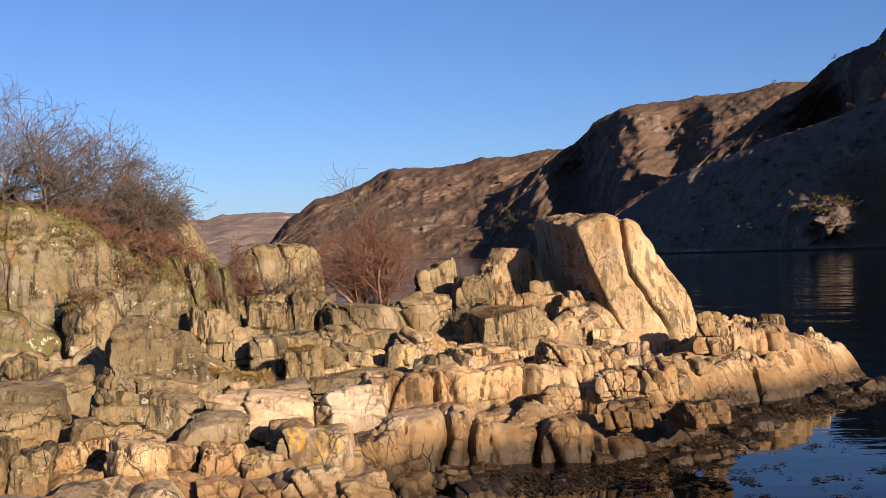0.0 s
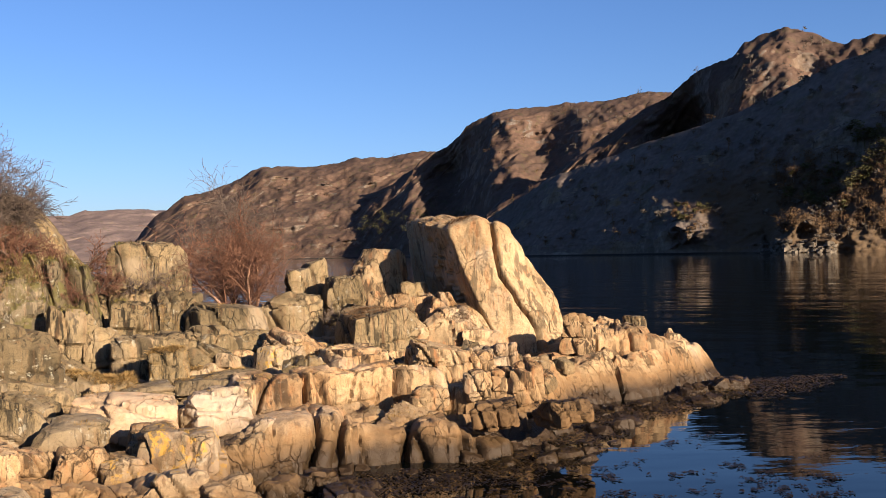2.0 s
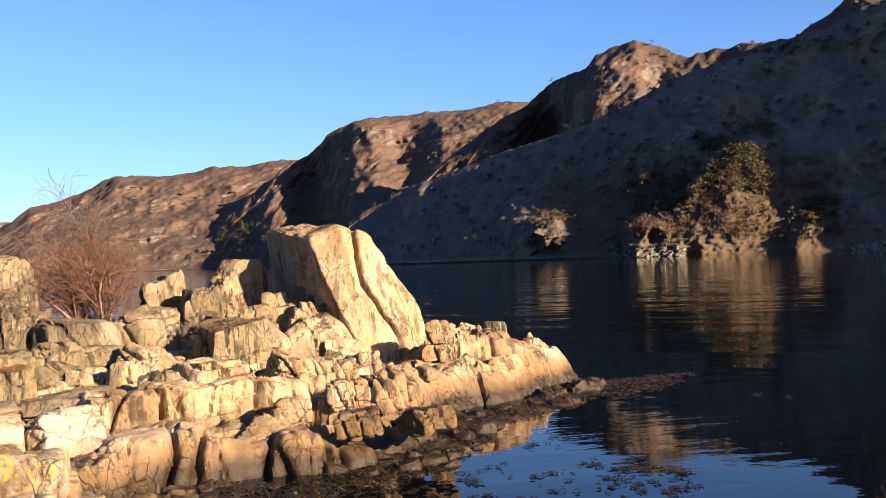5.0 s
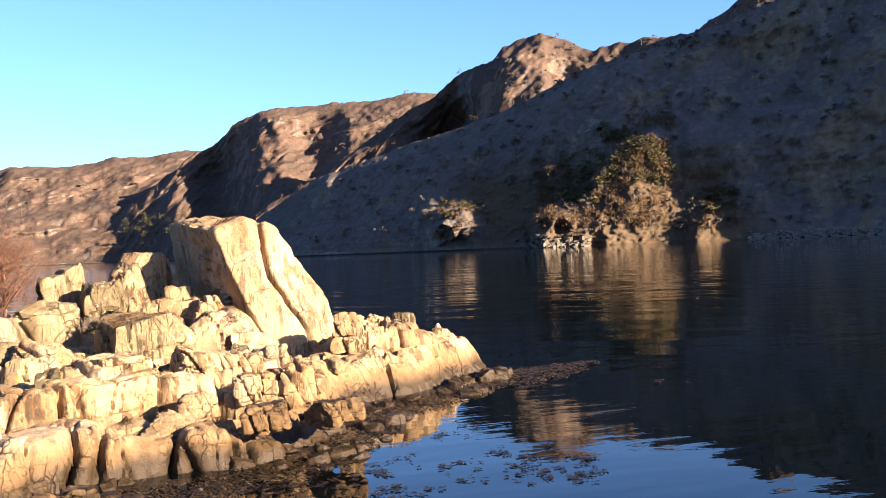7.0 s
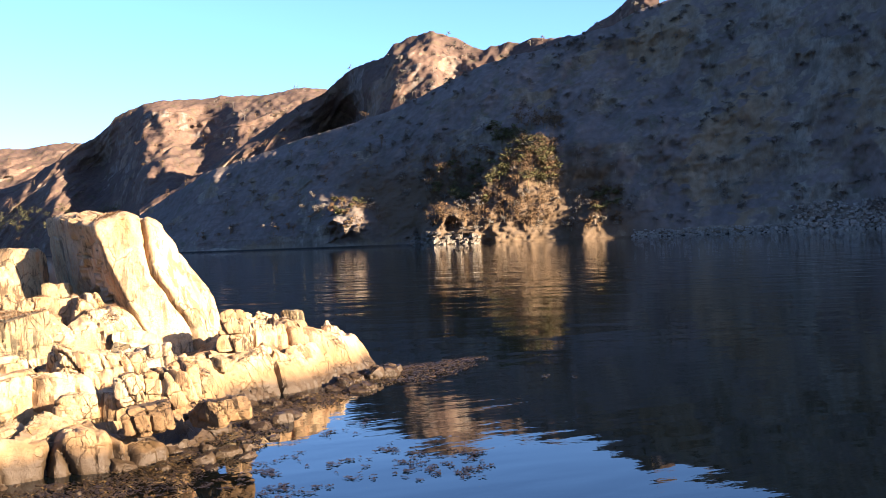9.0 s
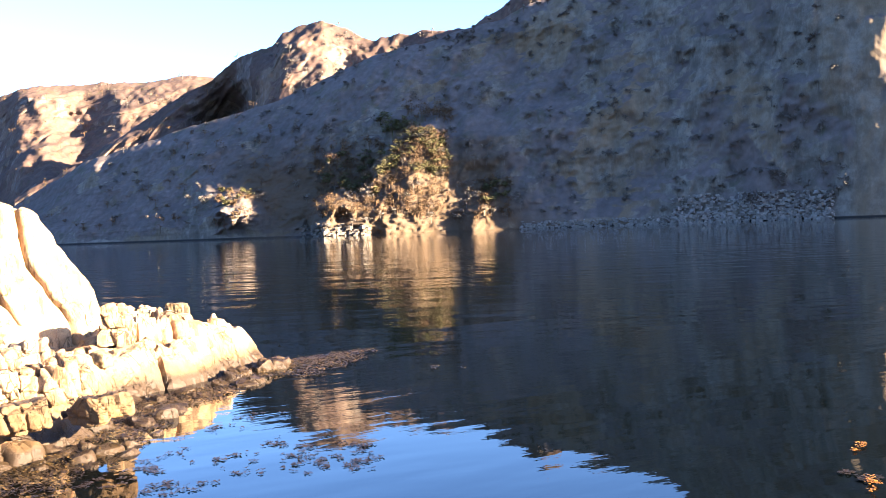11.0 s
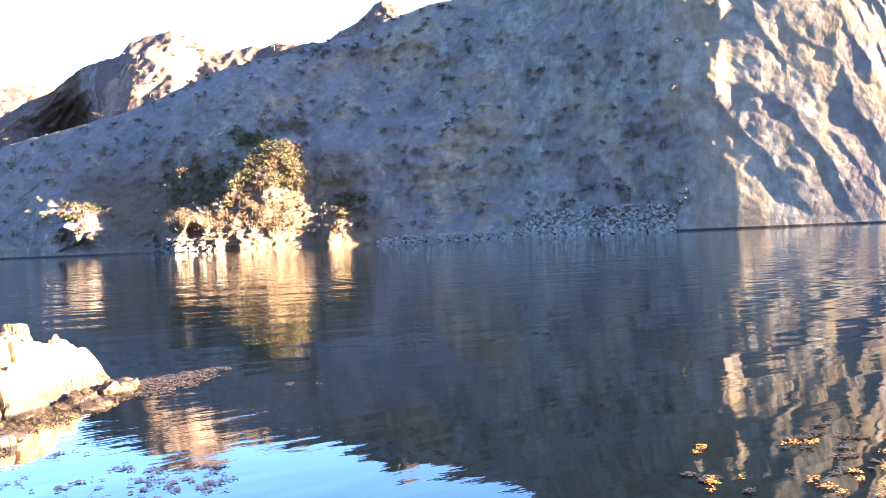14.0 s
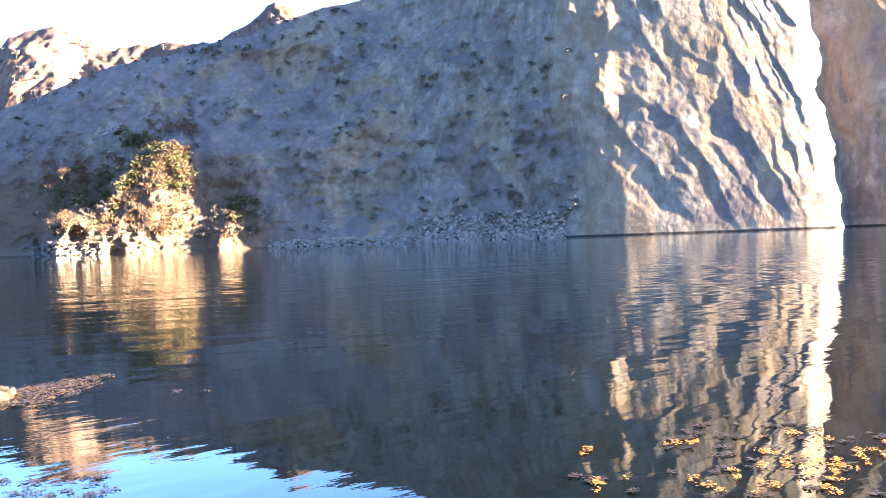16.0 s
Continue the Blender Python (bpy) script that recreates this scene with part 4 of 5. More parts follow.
rock(-2.02, 11.04, 0.27, 0.64, 0.67, 0.29, 10, WARM, "fractured granite block close to the water", "rock", chips=12, cut=(0.74, 0.97), n=28, tilt=0.4)
rock(-5.17, 10.98, 0.36, 0.48, 0.49, 0.78, 25, GREY, "fractured granite block close to the water", "rock", chips=12, cut=(0.74, 0.97), n=28, tilt=0.4)
rock(-4.73, 11.00, 0.35, 0.50, 0.51, 0.69, 23, GREY, "fractured granite block close to the water", "rock", chips=12, cut=(0.74, 0.97), n=28, tilt=0.4)
rock(-1.55, 11.05, 0.26, 0.71, 0.74, 0.38, 8, GOLD, "fractured granite block close to the water", "rock", chips=12, cut=(0.74, 0.97), n=28, tilt=0.4)
rock(-0.96, 11.01, 0.26, 0.68, 0.71, 0.32, 5, GOLD, "fractured granite block close to the water", "rock", chips=12, cut=(0.74, 0.97), n=28, tilt=0.4)
rock(-0.03, 12.70, 0.00, 0.59, 0.50, 0.25, 0, GREY, "dark wet boulder at the water edge", "rock", blocky=6)
rock(0.36, 12.06, 0.00, 0.73, 0.62, 0.21, -2, GREY, "dark wet boulder at the water edge", "rock", blocky=6)
rock(-0.47, 12.11, 0.00, 0.59, 0.50, 0.33, 2, GREY, "dark wet boulder at the water edge", "rock", blocky=6)
rock(-0.48, 23.55, 1.27, 1.64, 1.24, 0.92, 1, GREY, "low weathered rock in front of the birch", "rock", chips=13)
rock(-1.91, 23.03, 1.23, 1.51, 1.14, 0.63, 5, GREY, "low weathered rock at the foot of the birch", "rock", chips=13)
rock(2.13, 22.86, 1.22, 1.36, 1.03, 0.85, -5, WARM, "broken flat rock among the skyline stones", "rock", chips=13)

def scatter(rng, count, where, sizes, mats, name, label, group, sunk=0.3, flat=0.6):
    """Loose stones of seeded sizes at the places that where() gives."""
    for _ in range(count):
        x, y = where(rng)
        if -4.7 < x < -1.4 and 17.3 < y < 18.9:
            continue   # the grassy hollow stays clear
        w = rng.uniform(*sizes) ** 1.0
        d, h = w * rng.uniform(0.6, 1.0), w * rng.uniform(0.5, 0.9) * flat / 0.6
        ROCK_COUNT[0] += 1
        ob = new(name, rock_mesh(w, d, h, ROCK_COUNT[0], mats[rng.integers(len(mats))], 9, 11, n=8 if w < 0.5 else 20, clefts=0 if w < 0.5 else 2))
        ob.matrix_world = pose(x, y, max(ground_at(x, y), -0.12) - sunk * h, *rng.uniform(-18, 18, 2), rng.uniform(0, 360))
        tagged(ob, label, "stone", group)


def along(points, out):
    def place(rng):
        k = rng.integers(len(points) - 1)
        t = rng.random()
        (ax, ay), (bx, by) = points[k], points[k + 1]
        n = Vector((by - ay, ax - bx)).normalized() * rng.uniform(*out)
        return ax + (bx - ax) * t + n.x, ay + (by - ay) * t + n.y
    return place


rng = np.random.default_rng(77)
scatter(rng, 120, along(SHORE[1:6], (0.0, 1.3)), (0.12, 0.45), [BLACK, BLACK, WARM], "shore_stone", "small dark wet stone among seaweed", "stones at the waterline")
scatter(rng, 14, along([(6.4, 18.4), (8.4, 19.8), (9.3, 20.9)], (-0.3, 0.3)), (0.25, 0.6), [BLACK, WARM, GOLD], "shore_stone", "brown stone at the tip of the point", "stones at the waterline", flat=0.7)
scatter(rng, 60, lambda g: (g.uniform(-8.0, 0.5), g.uniform(10.8, 20.0)), (0.15, 0.5), [GREY, GREY, GOLD], "loose_stone", "loose angular stone lying on the bedrock", "loose stones", 0.2)
scatter(rng, 60, lambda g: (g.uniform(-3.0, 5.5), g.uniform(15.8, 23.0)), (0.15, 0.55), [WARM, GREY, GOLD], "loose_stone", "loose angular stone lying on the bedrock", "loose stones", 0.2)
scatter(rng, 26, lambda g: (g.uniform(-7.5, 0.0), g.uniform(11.5, 19.5)), (0.6, 1.2), [GREY, GREY, GOLD], "rock", "tilted granite block wedged in the bedrock", "shore rocks", 0.45)
scatter(rng, 22, lambda g: (g.uniform(-1.5, 4.5), g.uniform(16.0, 22.5)), (0.5, 1.1), [WARM, GOLD, GREY], "rock", "tilted granite block wedged in the bedrock", "shore rocks", 0.45)

# ---- trees and shrubs ----
def sticks(segments, mat, name="branches"):
    """Thin three-sided tapering sticks from rows of x, y, z, x, y, z, radius, radius."""
    s = np.asarray(segments, float)
    a, b = s[:, :3], s[:, 3:6]
    way = b - a
    way /= np.linalg.norm(way, axis=1)[:, None] + 1e-9
    side = np.cross(way, np.where(np.abs(way[:, 2:]) > 0.9, (1.0, 0, 0), (0, 0, 1.0)))
    side /= np.linalg.norm(side, axis=1)[:, None] + 1e-9
    up = np.cross(way, side)
    rings = []
    for end, r in ((a, s[:, 6:7]), (b, s[:, 7:8])):
        for k in range(3):
            rings.append(end + r * (side * math.cos(k * 2.0944) + up * math.sin(k * 2.0944)))
    v = np.stack(rings, 1).reshape(-1, 3)
    base = (np.arange(len(s)) * 6)[:, None, None]
    f = (base + np.array([[0, 1, 4, 3], [1, 2, 5, 4], [2, 0, 3, 5]])[None]).reshape(-1, 4)
    return mesh_of(name, v, f, mat)


def grow(rng, out, p, way, length, radius, level, spread, lift, wind):
    """One branch of wobbling pieces, with its side branches; out[level] gathers the pieces."""
    pieces = 5 if level > 1 else 3
    for k in range(pieces):
        way = way + rng.normal(size=3) * (0.14 if level > 1 else 0.30) + np.array([wind[0], wind[1], lift]) * 0.10
        way /= np.linalg.norm(way)
        q = p + way * length / pieces
        r2 = radius * (1 - 0.55 / pieces)
        out[level].append((*p, *q, radius, r2))
        p, radius = q, r2
        if level > 0 and (k > 0 or level < 3):
            for _ in range(2 if level < 3 else 2):
                side = rng.normal(size=3)
                side -= way * (side @ way)
                side /= np.linalg.norm(side)
                w = way * math.cos(spread) + side * math.sin(spread)
                grow(rng, out, p, w, length * rng.uniform(0.42, 0.66), radius * 0.55, level - 1, spread, lift, wind)


def bare_tree(name, label, x, y, z, height, seed, stems, spread, lift, wind, bark, twig, levels=3, fine=0.004, lean=(0, 0), width=0.6):
    rng = np.random.default_rng(seed)
    out = [[] for _ in range(levels + 1)]
    for i in range(stems):
        a = rng.uniform(0, 6.28)
        way = np.array([width * math.cos(a) + lean[0], width * math.sin(a) + lean[1], 1.0])
        way /= np.linalg.norm(way)
        start = np.array([0.1 * math.cos(a), 0.1 * math.sin(a), -0.2])
        grow(rng, out, start, way, height * rng.uniform(0.45, 0.62), 0.028 * height ** 0.6, levels, spread, lift, wind)
    tree = tagged(new(name), label, "tree")
    tree.matrix_world = pose(x, y, z)
    part("trunk", sticks(out[levels], bark, "trunk"), tree)
    thin = np.array([q for lv in out[:levels] for q in lv])
    thin[:, 6:] = np.maximum(thin[:, 6:], fine)
    part("crown", sticks(thin, twig, "crown"), tree, "fine leafless twigs")
    return tree


LT = "leafless grey tree growing on the cliff knoll"
bare_tree("bare_tree", LT, -10.6, 23.0, 4.0, 4.0, 1, 4, 0.85, 0.15, (0.2, 0), BARK, TWIG_GREY, fine=0.0045)
bare_tree("bare_tree", LT, -9.3, 22.8, 4.0, 3.6, 2, 4, 0.85, 0.2, (0.2, 0), BARK, TWIG_GREY, fine=0.0045)
bare_tree("bare_tree", LT, -8.5, 23.2, 4.0, 3.0, 3, 4, 0.85, 0.16, (0.3, 0), BARK, TWIG_GREY, fine=0.0045)
bare_tree("bare_tree", "leafless tree leaning out over the knoll", -7.6, 22.8, 3.8, 2.3, 4, 5, 0.9, 0.1, (0.5, 0), BARK, TWIG_GREY, width=0.8, fine=0.0045)
bare_tree("bare_tree", "leafless tree leaning out over the knoll", -7.0, 22.6, 3.7, 1.8, 5, 5, 0.9, 0.05, (0.8, 0), BARK, TWIG_GREY, width=0.8, fine=0.0045)
bare_tree("birch_shrub", "red-brown leafless birch shrub among the rocks", -1.5, 24.0, 1.5, 3.3, 9, 7, 0.85, 0.12, (-0.1, 0), STEM, TWIG_RED, lean=(-0.22, 0), width=0.40, fine=0.004)
bare_tree("birch_shrub", "thin pale leafless birch behind the red shrub", -2.3, 25.2, 1.5, 3.9, 10, 3, 0.75, 0.5, (0.1, 0), STEM, TWIG_GREY, lean=(-0.1, 0), width=0.12)
for i, (x, y, z, h, c) in enumerate([(-9.9, 21.9, 4.1, 1.2, 1), (-8.9, 21.8, 4.0, 1.1, 1), (-8.1, 21.8, 4.0, 1.0, 1), (-7.2, 21.9, 3.8, 0.9, 1), (-6.6, 22.4, 3.4, 0.8, 1),
                                    (-5.9, 22.8, 2.9, 0.8, 1), (-4.0, 23.2, 2.5, 0.9, 0), (-3.3, 23.4, 2.1, 0.9, 0), (-2.4, 23.6, 1.8, 0.7, 1), (-0.8, 23.8, 1.7, 0.6, 1), (-5.4, 26, 2.2, 1.2, 1), (-6.3, 21.9, 3.3, 1.1, 1), (-5.7, 22.0, 2.7, 0.9, 1), (-6.9, 21.6, 3.6, 0.9, 1), (-6.5, 21.3, 3.0, 0.9, 1), (-5.9, 21.5, 2.6, 0.9, 1), (-5.2, 21.9, 2.3, 0.7, 1), (-10.4, 21.4, 4.1, 1.0, 1), (-10.0, 21.0, 3.8, 0.8, 1), (-9.0, 21.0, 3.7, 0.7, 1), (-8.0, 21.1, 3.7, 0.8, 1), (-7.3, 21.2, 3.5, 0.8, 1), (-6.9, 21.0, 2.8, 0.7, 1), (-4.8, 22.6, 2.5, 0.9, 1), (-5.3, 23.2, 2.9, 1.1, 1), (-9.6, 21.2, 3.9, 0.7, 1), (-8.4, 21.3, 3.9, 0.7, 1), (-0.6, 23.6, 1.6, 0.8, 1), (0.6, 22.6, 1.7, 0.5, 0), (1.6, 21.6, 1.75, 0.45, 0)]):
    bare_tree("scrub_bush", "low tangled brown scrub between the rocks", x, y, z, h, 40 + i, 7, 0.75, 0.1, (0.2, 0), BARK, TWIG_RED if c else TWIG_GREY, levels=2, fine=0.005, width=1.4)


# ---- grass, moss and seaweed ----
def blades(name, label, category, mat, places, count, length, seed, flat=0.0, width=0.012, jitter=0.0, drape=False):
    """Tufts of narrow bent blades round each place x, y, z, radius."""
    rng = np.random.default_rng(seed)
    pl = np.array(places, float)
    pick = rng.choice(len(pl), count, p=pl[:, 3] ** 2 / (pl[:, 3] ** 2).sum())
    r, a = pl[pick, 3] * np.sqrt(rng.random(count)), rng.uniform(0, 6.28, count)
    foot = np.stack([pl[pick, 0] + r * np.cos(a), pl[pick, 1] + r * np.sin(a), pl[pick, 2] + 0 * r], -1)
    if drape:
        foot[:, 2] = [top_at(x, y)[0] - 0.01 for x, y in foot[:, :2]]
    t = rng.uniform(0, 6.28, count)
    foot[:, 2] += rng.uniform(0, jitter, count)
    way = np.stack([np.cos(t), np.sin(t), rng.uniform(0.4, 1.6, count) * (1 - flat)], -1)
    way /= np.linalg.norm(way, axis=1)[:, None]
    ln = length * rng.uniform(0.5, 1.2, count)[:, None]
    side = np.stack([-np.sin(t), np.cos(t), 0 * t], -1) * width * rng.uniform(0.6, 1.5, count)[:, None]
    mid = foot + way * ln * 0.55
    tip = foot + way * ln + np.array([0, 0, -0.25 * (1 - flat)]) * ln
    v = np.stack([foot - side, foot + side, mid + side, mid - side, tip + side * 0.3, tip - side * 0.3], 1).reshape(-1, 3)
    f = ((np.arange(count) * 6)[:, None, None] + np.array([[0, 1, 2, 3], [3, 2, 4, 5]])[None]).reshape(-1, 4)
    return tagged(new(name, mesh_of(name, v, f, mat)), label, category, kind="stuff")


bpy.context.view_layer.update()
DEPS = bpy.context.evaluated_depsgraph_get()


def top_at(x, y):
    """The height and slope of whatever rock lies uppermost at a place."""
    hit, place, normal, _, ob, _ = scene.ray_cast(DEPS, Vector((x, y, 12)), Vector((0, 0, -1)))
    while hit and (ob.parent is not None and ob.name.startswith(("crown", "trunk"))):
        hit, place, normal, _, ob, _ = scene.ray_cast(DEPS, place - Vector((0, 0, 0.01)), Vector((0, 0, -1)))
    return (place.z, normal.z) if hit else (-1, 0)


def tufts(seed, count, xr, yr, size, flatness=0.55, low=-9.0, high=9.0):
    g, rows = np.random.default_rng(seed), []
    while count > 0:
        count -= 1
        x, y = g.uniform(*xr), g.uniform(*yr)
        z, n = top_at(x, y)
        if n > flatness and low < z < high:
            rows.append((x, y, z - 0.02, g.uniform(*size)))
    return rows


HEATHER = plain("dry_heather", (0.160, 0.094, 0.043), 0.9, 0.5)
GRASSY = [(-4.0, 18.6), (-3.6, 18.3), (-3.2, 18.5), (-2.9, 18.2), (-1.6, 18.0), (-4.4, 17.9), (-3.9, 18.0), (-2.4, 18.5), (-1.9, 18.4), (-3.4, 17.7), (-2.8, 17.6)]
blades("dry_grass", "patch of dry orange grass between the stones", "grass", GRASS, [(x, y, 0, 0.42) for x, y in GRASSY], 16000, 0.13, 70, 0.45, 0.005, 0.0, True)
blades("dry_grass", "sparse dry grass in the clefts of the rock", "grass", GRASS, tufts(72, 220, (-8, 3.5), (13, 23.5), (0.05, 0.2), 0.6, 0.5, 2.6), 8000, 0.08, 73, 0.4, 0.004, 0.0, True)


def face_tufts(seed, count, xr, zr, size):
    """Places on the rock faces that look out to the fjord, from the front."""
    g, rows = np.random.default_rng(seed), []
    for _ in range(count):
        hit, place, normal, _, ob, _ = scene.ray_cast(DEPS, Vector((g.uniform(*xr), 12, g.uniform(*zr))), Vector((0, 1, 0)))
        if hit and ob.name.startswith(("cliff", "ground", "rock")) and place.y > 19 and vnoise(np.array([place]) * 1.7, 5)[0] > 0.05:
            rows.append((place.x, place.y - 0.02, place.z, g.uniform(*size)))
    return rows


blades("moss", "moss and brown heather hanging on the cliff face", "moss", MOSS, face_tufts(61, 260, (-11.5, -6.0), (3.0, 4.0), (0.06, 0.16)) + face_tufts(62, 160, (-7.4, -4.6), (1.8, 3.4), (0.08, 0.2)), 4200, 0.08, 63, 0.1, 0.006, 0.05)
blades("heather", "dry brown heather hanging on the cliff face", "heather", HEATHER, face_tufts(64, 220, (-7.6, -4.4), (1.9, 3.6), (0.08, 0.22)) + face_tufts(65, 90, (-11, -7), (3.3, 4.1), (0.06, 0.2)), 4200, 0.12, 66, 0.1, 0.004, 0.08)
blades("moss", "moss and dry heather on the knoll", "moss", MOSS, tufts(74, 700, (-11.5, -4.2), (20.2, 23.4), (0.12, 0.3), 0.4, 2.0), 15000, 0.16, 71, 0.1, 0.006, 0.0, True)
blades("heather", "dry brown heather creeping over the shelf", "heather", HEATHER, tufts(76, 110, (0.4, 3.6), (20.3, 23.0), (0.08, 0.2), 0.5, 1.2), 6000, 0.10, 77, 0.3, 0.004, 0.0, True)
WEED_SHORE = [(-0.72, 12.9, 0, 0.5), (0.0, 12.6, 0, 0.6), (0.8, 12.8, 0, 0.7), (1.5, 12.9, 0, 0.7), (2.3, 13.2, 0, 0.8), (3.1, 13.8, 0, 0.7), (3.7, 14.6, 0, 0.7), (4.3, 15.8, 0, 0.8), (4.5, 16.8, 0, 0.7),
              (5.1, 17.2, 0, 0.8), (5.9, 17.6, 0, 0.8), (6.5, 18.1, 0, 0.7), (7.4, 18.8, 0, 0.6), (8.2, 19.5, 0, 0.6), (8.8, 20.2, 0, 0.6)]
blades("seaweed", "dark brown seaweed mat along the waterline", "seaweed", WEED, WEED_SHORE, 11000, 0.07, 80, 0.7, 0.009, 0.03, True)
blades("seaweed", "olive-brown wrack draped over the tidal stones", "seaweed", WEED_BROWN, WEED_SHORE, 2600, 0.055, 83, 0.7, 0.008, 0.04, True)
WEED_TIP = [(9.3, 20.3, 0, 0.6), (9.9, 20.6, 0, 0.6), (10.5, 20.8, 0, 0.5), (11.1, 21.0, 0, 0.45), (11.7, 21.1, 0, 0.3), (10.3, 19.9, 0, 0.5), (9.7, 19.4, 0, 0.5), (9.0, 19.0, 0, 0.5), (10.9, 20.2, 0, 0.3), (11.3, 17.4, 0, 0.12), (11.7, 17.0, 0, 0.1)]
blades("seaweed", "brown seaweed drifting off the point", "seaweed", WEED, WEED_TIP, 1200, 0.08, 81, 0.85, 0.012, 0.05)
blades("seaweed", "golden-brown wrack heaped on the point", "seaweed", WEED_BROWN, WEED_TIP + [(8.2, 19.4, 0, 0.6), (8.8, 20.1, 0, 0.6), (9.2, 20.8, 0, 0.5), (7.4, 18.8, 0, 0.55), (6.5, 18.0, 0, 0.5), (5.6, 17.3, 0, 0.5), (4.6, 16.6, 0, 0.5), (3.9, 15.2, 0, 0.5), (3.0, 13.9, 0, 0.4)], 2600, 0.07, 82, 0.75, 0.010, 0.07)


def floating(places, mat, label, seed, each, radius, length, rise):
    """Small clumps of wrack afloat round the places."""
    g = np.random.default_rng(seed)
    rows = []
    for x, y in places:
        r = radius * g.uniform(0.4, 1.2)
        rows += [(x, y, 0.004, r), (x + g.normal() * r, y + 0.4 * g.normal() * r, 0.004, 0.6 * r)]
    blades("wrack", label, "seaweed", mat, rows, each * len(places), length, seed + 1, 0.85, 0.011, rise)


g = np.random.default_rng(88)
DARK_WRACK = [(2.87, 12.34), (3.5, 12.68), (3.93, 12.8), (3.74, 11.51), (4.62, 11.65), (4.86, 12.43), (5.63, 13.0), (5.52, 11.84), (5.93, 12.18), (6.28, 12.17), (6.34, 11.72), (6.09, 11.12), (5.37, 14.67),
          (6.07, 15.07), (5.62, 11.3), (3.17, 12.36), (3.48, 11.69), (5.9, 11.5), (4.2, 13.4), (2.4, 12.0)]
floating([(x + g.normal(0, 0.30), y + g.normal(0, 0.22)) for x, y in DARK_WRACK for _ in range(8)], WEED, "dark bladder wrack floating in clumps on the water", 90, 16, 0.07, 0.04, 0.02)
g = np.random.default_rng(89)
WRACK = [(11.15, 7.42), (12.26, 6.66), (10.03, 6.36), (10.49, 5.42), (11.4, 5.28), (11.8, 5.1), (13.5, 5.73), (13.6, 5.1), (11.88, 4.56), (12.2, 4.1), (11.1, 4.0), (10.61, 4.79), (12.6, 5.4), (12.9, 4.3), (13.1, 3.7), (11.6, 4.3), (12.4, 4.7), (13.3, 4.4)]
floating([(x + g.normal(0, 0.22), y + g.normal(0, 0.18)) for x, y in WRACK for _ in range(4)], WEED_GOLD, "golden bladder wrack breaking the still surface", 91, 20, 0.07, 0.038, 0.05)
g = np.random.default_rng(92)
floating([(g.uniform(9.8, 14.5), g.uniform(3.4, 7.0)) for _ in range(60)], WEED, "dark brown bladder wrack at the water surface", 93, 24, 0.10, 0.08, 0.02)


# ---- far trees ----
def far_wood(name, label, mat, rows, seed, leaf, per, flat=1.0):
    """A stand of small trees on the far shore: azimuth, distance, height of the foot, tree height; each tree a crown of many small leaves."""
    g = np.random.default_rng(seed)
    V, F = [], []
    for az, r, z, h in rows:
        c = np.array([r * math.sin(radians(az)), r * math.cos(radians(az)), z])
        k = int(per * g.uniform(0.7, 1.3))
        knots = g.normal(size=(6, 3)) * (0.24 * h, 0.24 * h, 0.16 * h) + (0, 0, 0.58 * h)
        p = knots[g.integers(6, size=k)] + g.normal(size=(k, 3)) * (0.13 * h, 0.13 * h, 0.07 * h)
        a, b = g.normal(size=(k, 3)) * leaf * (1, 1, flat), g.normal(size=(k, 3)) * leaf * (1, 1, flat)
        v = np.stack([p - a - b, p + a - b, p + a + b, p - a + b], 1) + c
        trunk = np.array([[c + (-0.15, 0, -1.5), c + (0.15, 0, -1.5), c + (0.08, 0, 0.7 * h), c + (-0.08, 0, 0.7 * h)]])
        V.append(np.concatenate([v, trunk]).reshape(-1, 3))
    V = np.concatenate(V)
    F = np.arange(len(V)).reshape(-1, 4)
    return tagged(new(name, mesh_of(name, V, F, mat)), label, "woods", kind="stuff")


def on_slope(az, el):
    """Where a ray from the shore first meets the far land."""
    a, e = radians(az), radians(el)
    way = Vector((math.sin(a) * math.cos(e), math.cos(a) * math.cos(e), math.sin(e)))
    hit, place, normal, _, ob, _ = scene.ray_cast(DEPS, Vector((0, 0, EYE)) + way * 60, way)
    if not hit or not (ob.name.startswith("fjord") or ob.name.startswith("mountain")):
        return None
    return az, math.hypot(place.x, place.y) - 1.0, place.z - 0.5


def stand(g, count, az, el, tall, sd_az=None):
    rows = []
    for _ in range(count):
        at = on_slope(g.uniform(*az) if sd_az is None else g.normal(az, sd_az), g.uniform(*el))
        if at and at[2] > 0.5:
            rows.append((*at, g.uniform(*tall) * max(1, at[1] / 600)))
    return rows


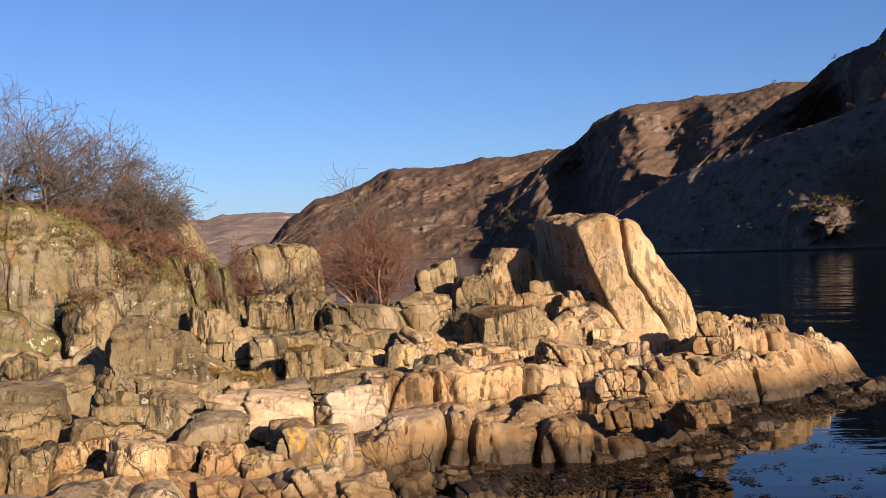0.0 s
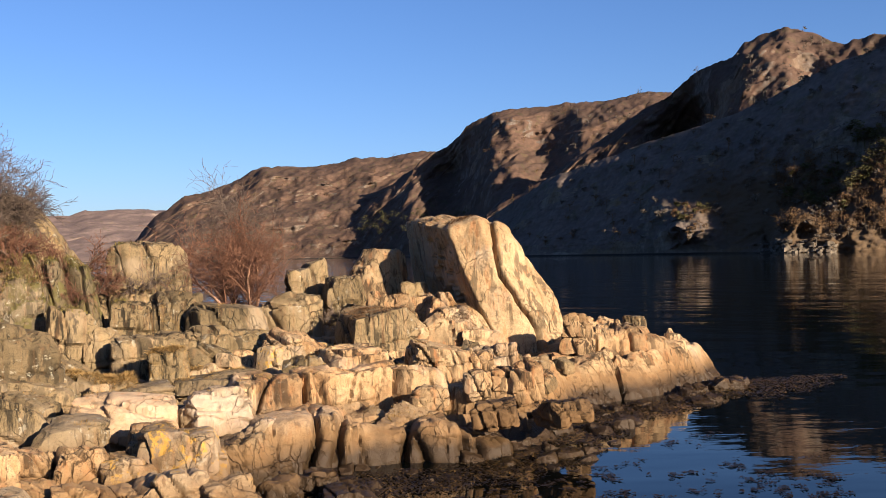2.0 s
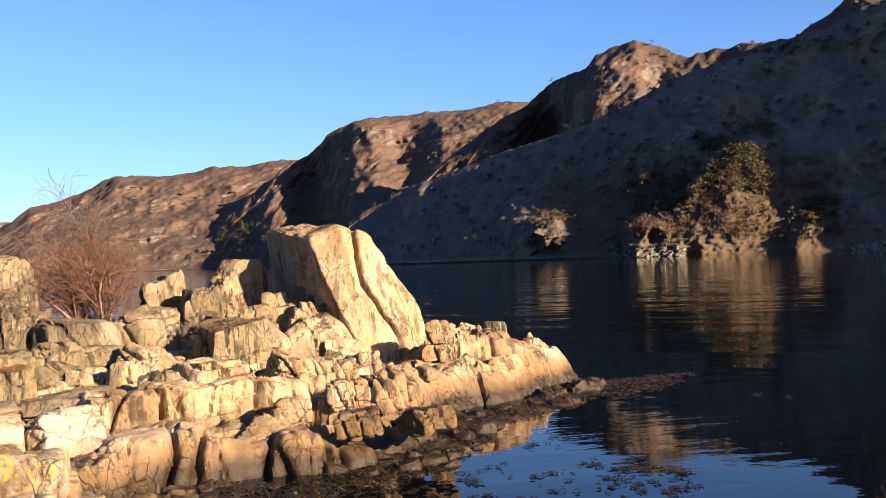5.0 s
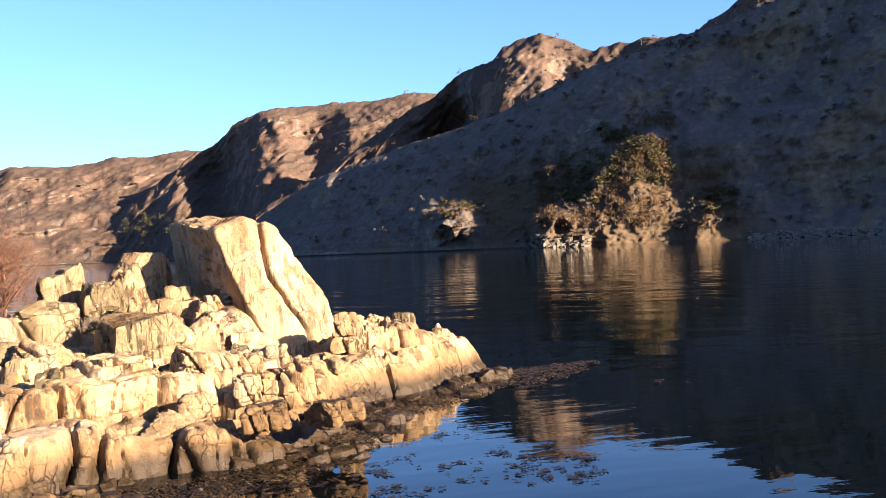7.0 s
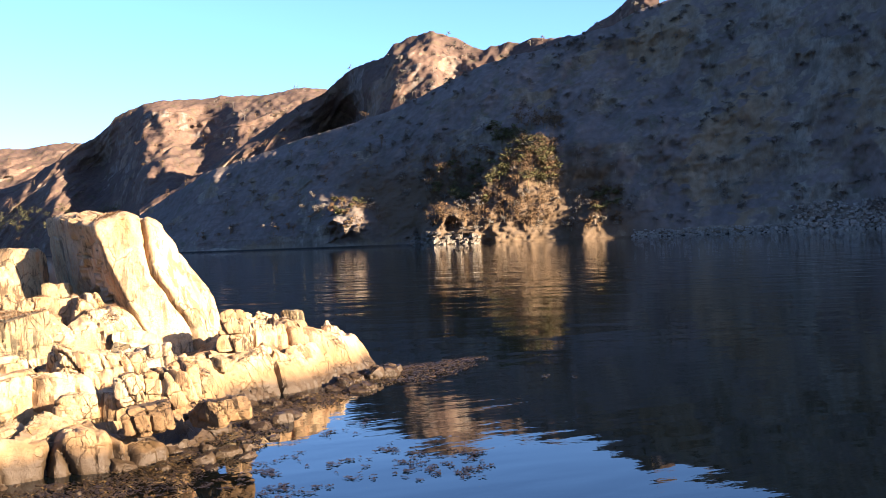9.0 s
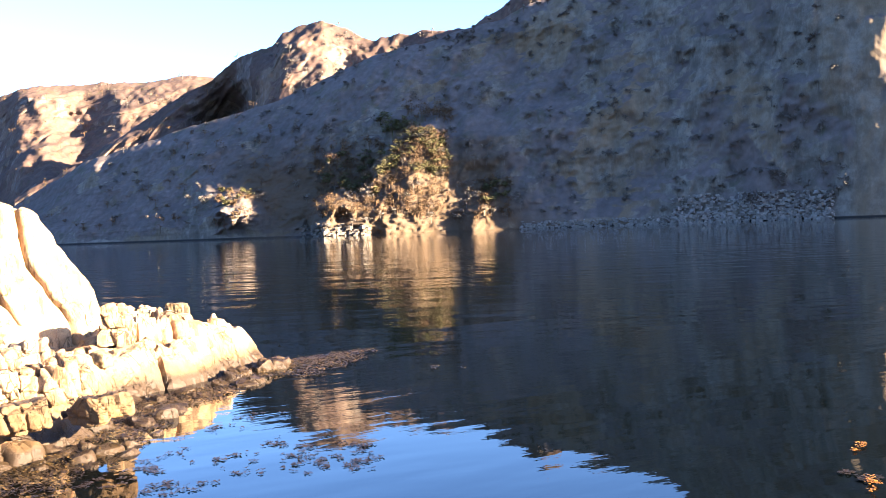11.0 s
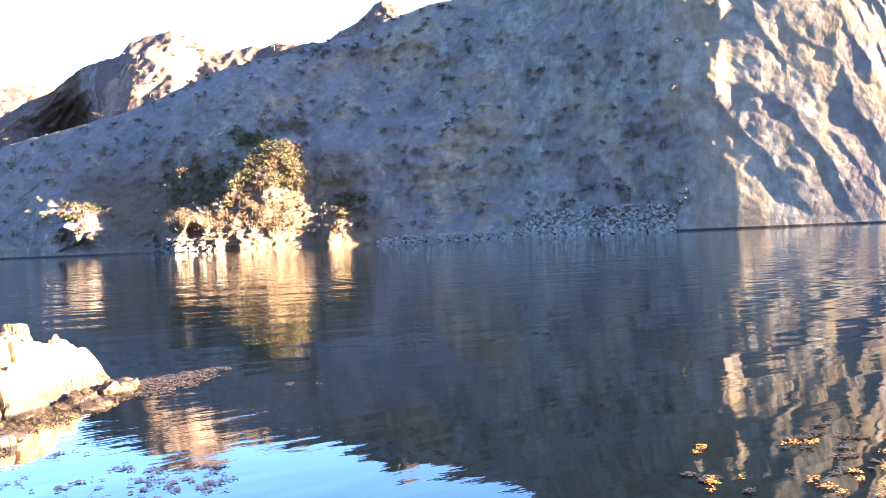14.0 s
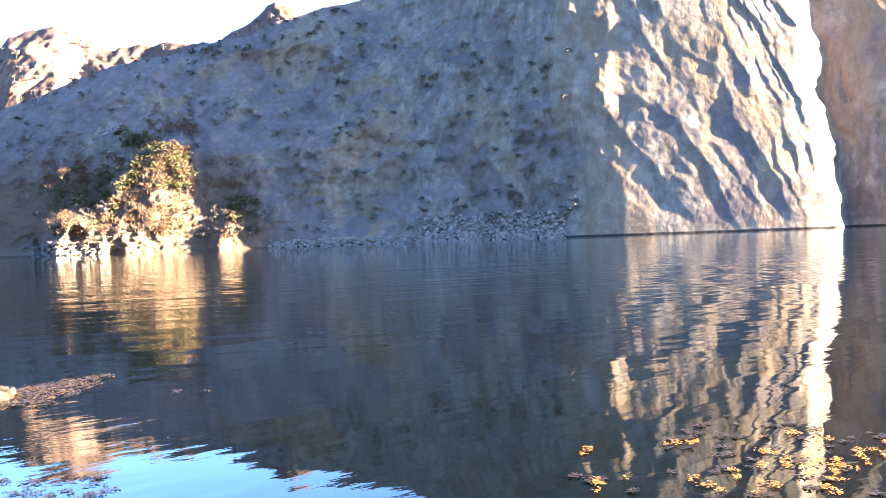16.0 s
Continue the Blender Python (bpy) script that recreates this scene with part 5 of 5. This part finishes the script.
g = np.random.default_rng(95)
far_wood("pine_wood", "sunlit pines on the rocky crags", PINE, stand(g, 26, (30.0, 32.6), (2.8, 6.2), (6, 10)) + stand(g, 16, (32.6, 34.0), (2.8, 5.2), (6, 9)) + stand(g, 22, (26.4, 30.0), (1.8, 4.2), (5, 8)) + stand(g, 9, (20.9, 22.4), (1.5, 2.5), (3, 5)) + stand(g, 8, (36, 37.4), (1.2, 2.6), (4, 6)) + stand(g, 30, (2, 9), (0.3, 2.2), (5, 9)), 96, 0.26, 170, 0.5)
far_wood("leafless_wood", "brown leafless birches on the sunlit crags", BROWN_TREE, stand(g, 260, (26.2, 34), (0.5, 5.0), (3.5, 7)) + stand(g, 60, (31.6, 34.2), (3.6, 7.0), (5, 9)) + stand(g, 22, (20.6, 22.6), (0.8, 2.2), (2, 4)) + stand(g, 40, (35.4, 37.6), (0.3, 2.6), (2.5, 4.5)) + stand(g, 200, (-8, 24), (0.3, 8), (3, 6)), 97, 0.13, 90)
# shade copy of the leafless crowns, greyer and paler to suit the unlit slope
SHADE_WOOD = plain("shade_toned_birch_wood", (0.095, 0.080, 0.062), 0.9, 0.4, 0.5)
far_wood("leafless_wood", "leafless woods toned grey for the shaded fjord side", SHADE_WOOD, stand(g, 420, (14, 56), (0.2, 11), (3, 6)) + stand(g, 90, (27.5, 44), (10.3, 13.3), (2.5, 4.5)), 98, 0.22, 60, 0.8)


def far_stones(name, label, mat, count, az, el, size, seed):
    """Blocks lying along the far shore, as one heap."""
    g = np.random.default_rng(seed)
    p, f = cube_grid(2)
    V, F = [], []
    for _ in range(count):
        at = on_slope(g.uniform(*az), el[0] + (el[1] - el[0]) * g.random() ** 1.6)
        if not at:
            continue
        w = g.uniform(*size) * g.uniform(0.5, 1.0)
        q = p * (1 + 0.28 * g.normal(size=(len(p), 1))) * (w, w * 0.8, w * 0.6) / 2
        t = g.uniform(0, 6.28)
        q = np.c_[q[:, 0] * math.cos(t) - q[:, 1] * math.sin(t), q[:, 0] * math.sin(t) + q[:, 1] * math.cos(t), q[:, 2]]
        F.append(f + len(p) * len(V))
        V.append(q + (at[1] * math.sin(radians(at[0])), at[1] * math.cos(radians(at[0])), max(at[2] + 0.5, 0.1)))
    return tagged(new(name, mesh_of(name, np.concatenate(V), np.concatenate(F), mat, 20)), label, "stones", kind="stuff")


# one stone in two tones: darkened where the sun falls, brightened where shade lies
SCREE_SUN = plain("sun_toned_scree", (0.105, 0.088, 0.066), 0.9, 0.45, 0.4)
SCREE_SHADE = plain("shade_toned_scree", (0.190, 0.166, 0.138), 0.9, 0.45, 0.4)
far_stones("scree", "pale scree bank below the cliff", SCREE_SHADE, 900, (46.6, 55.2), (-0.35, 1.25), (0.8, 2.6), 501)
far_stones("scree", "pale stones along the far waterline", SCREE_SHADE, 500, (38, 47), (-0.35, 0.1), (0.6, 1.8), 502)
far_stones("shore_boulders", "pale sunlit boulders at the foot of the crag", SCREE_SUN, 90, (25.3, 29.2), (-0.3, 0.35), (1.5, 3.6), 503)
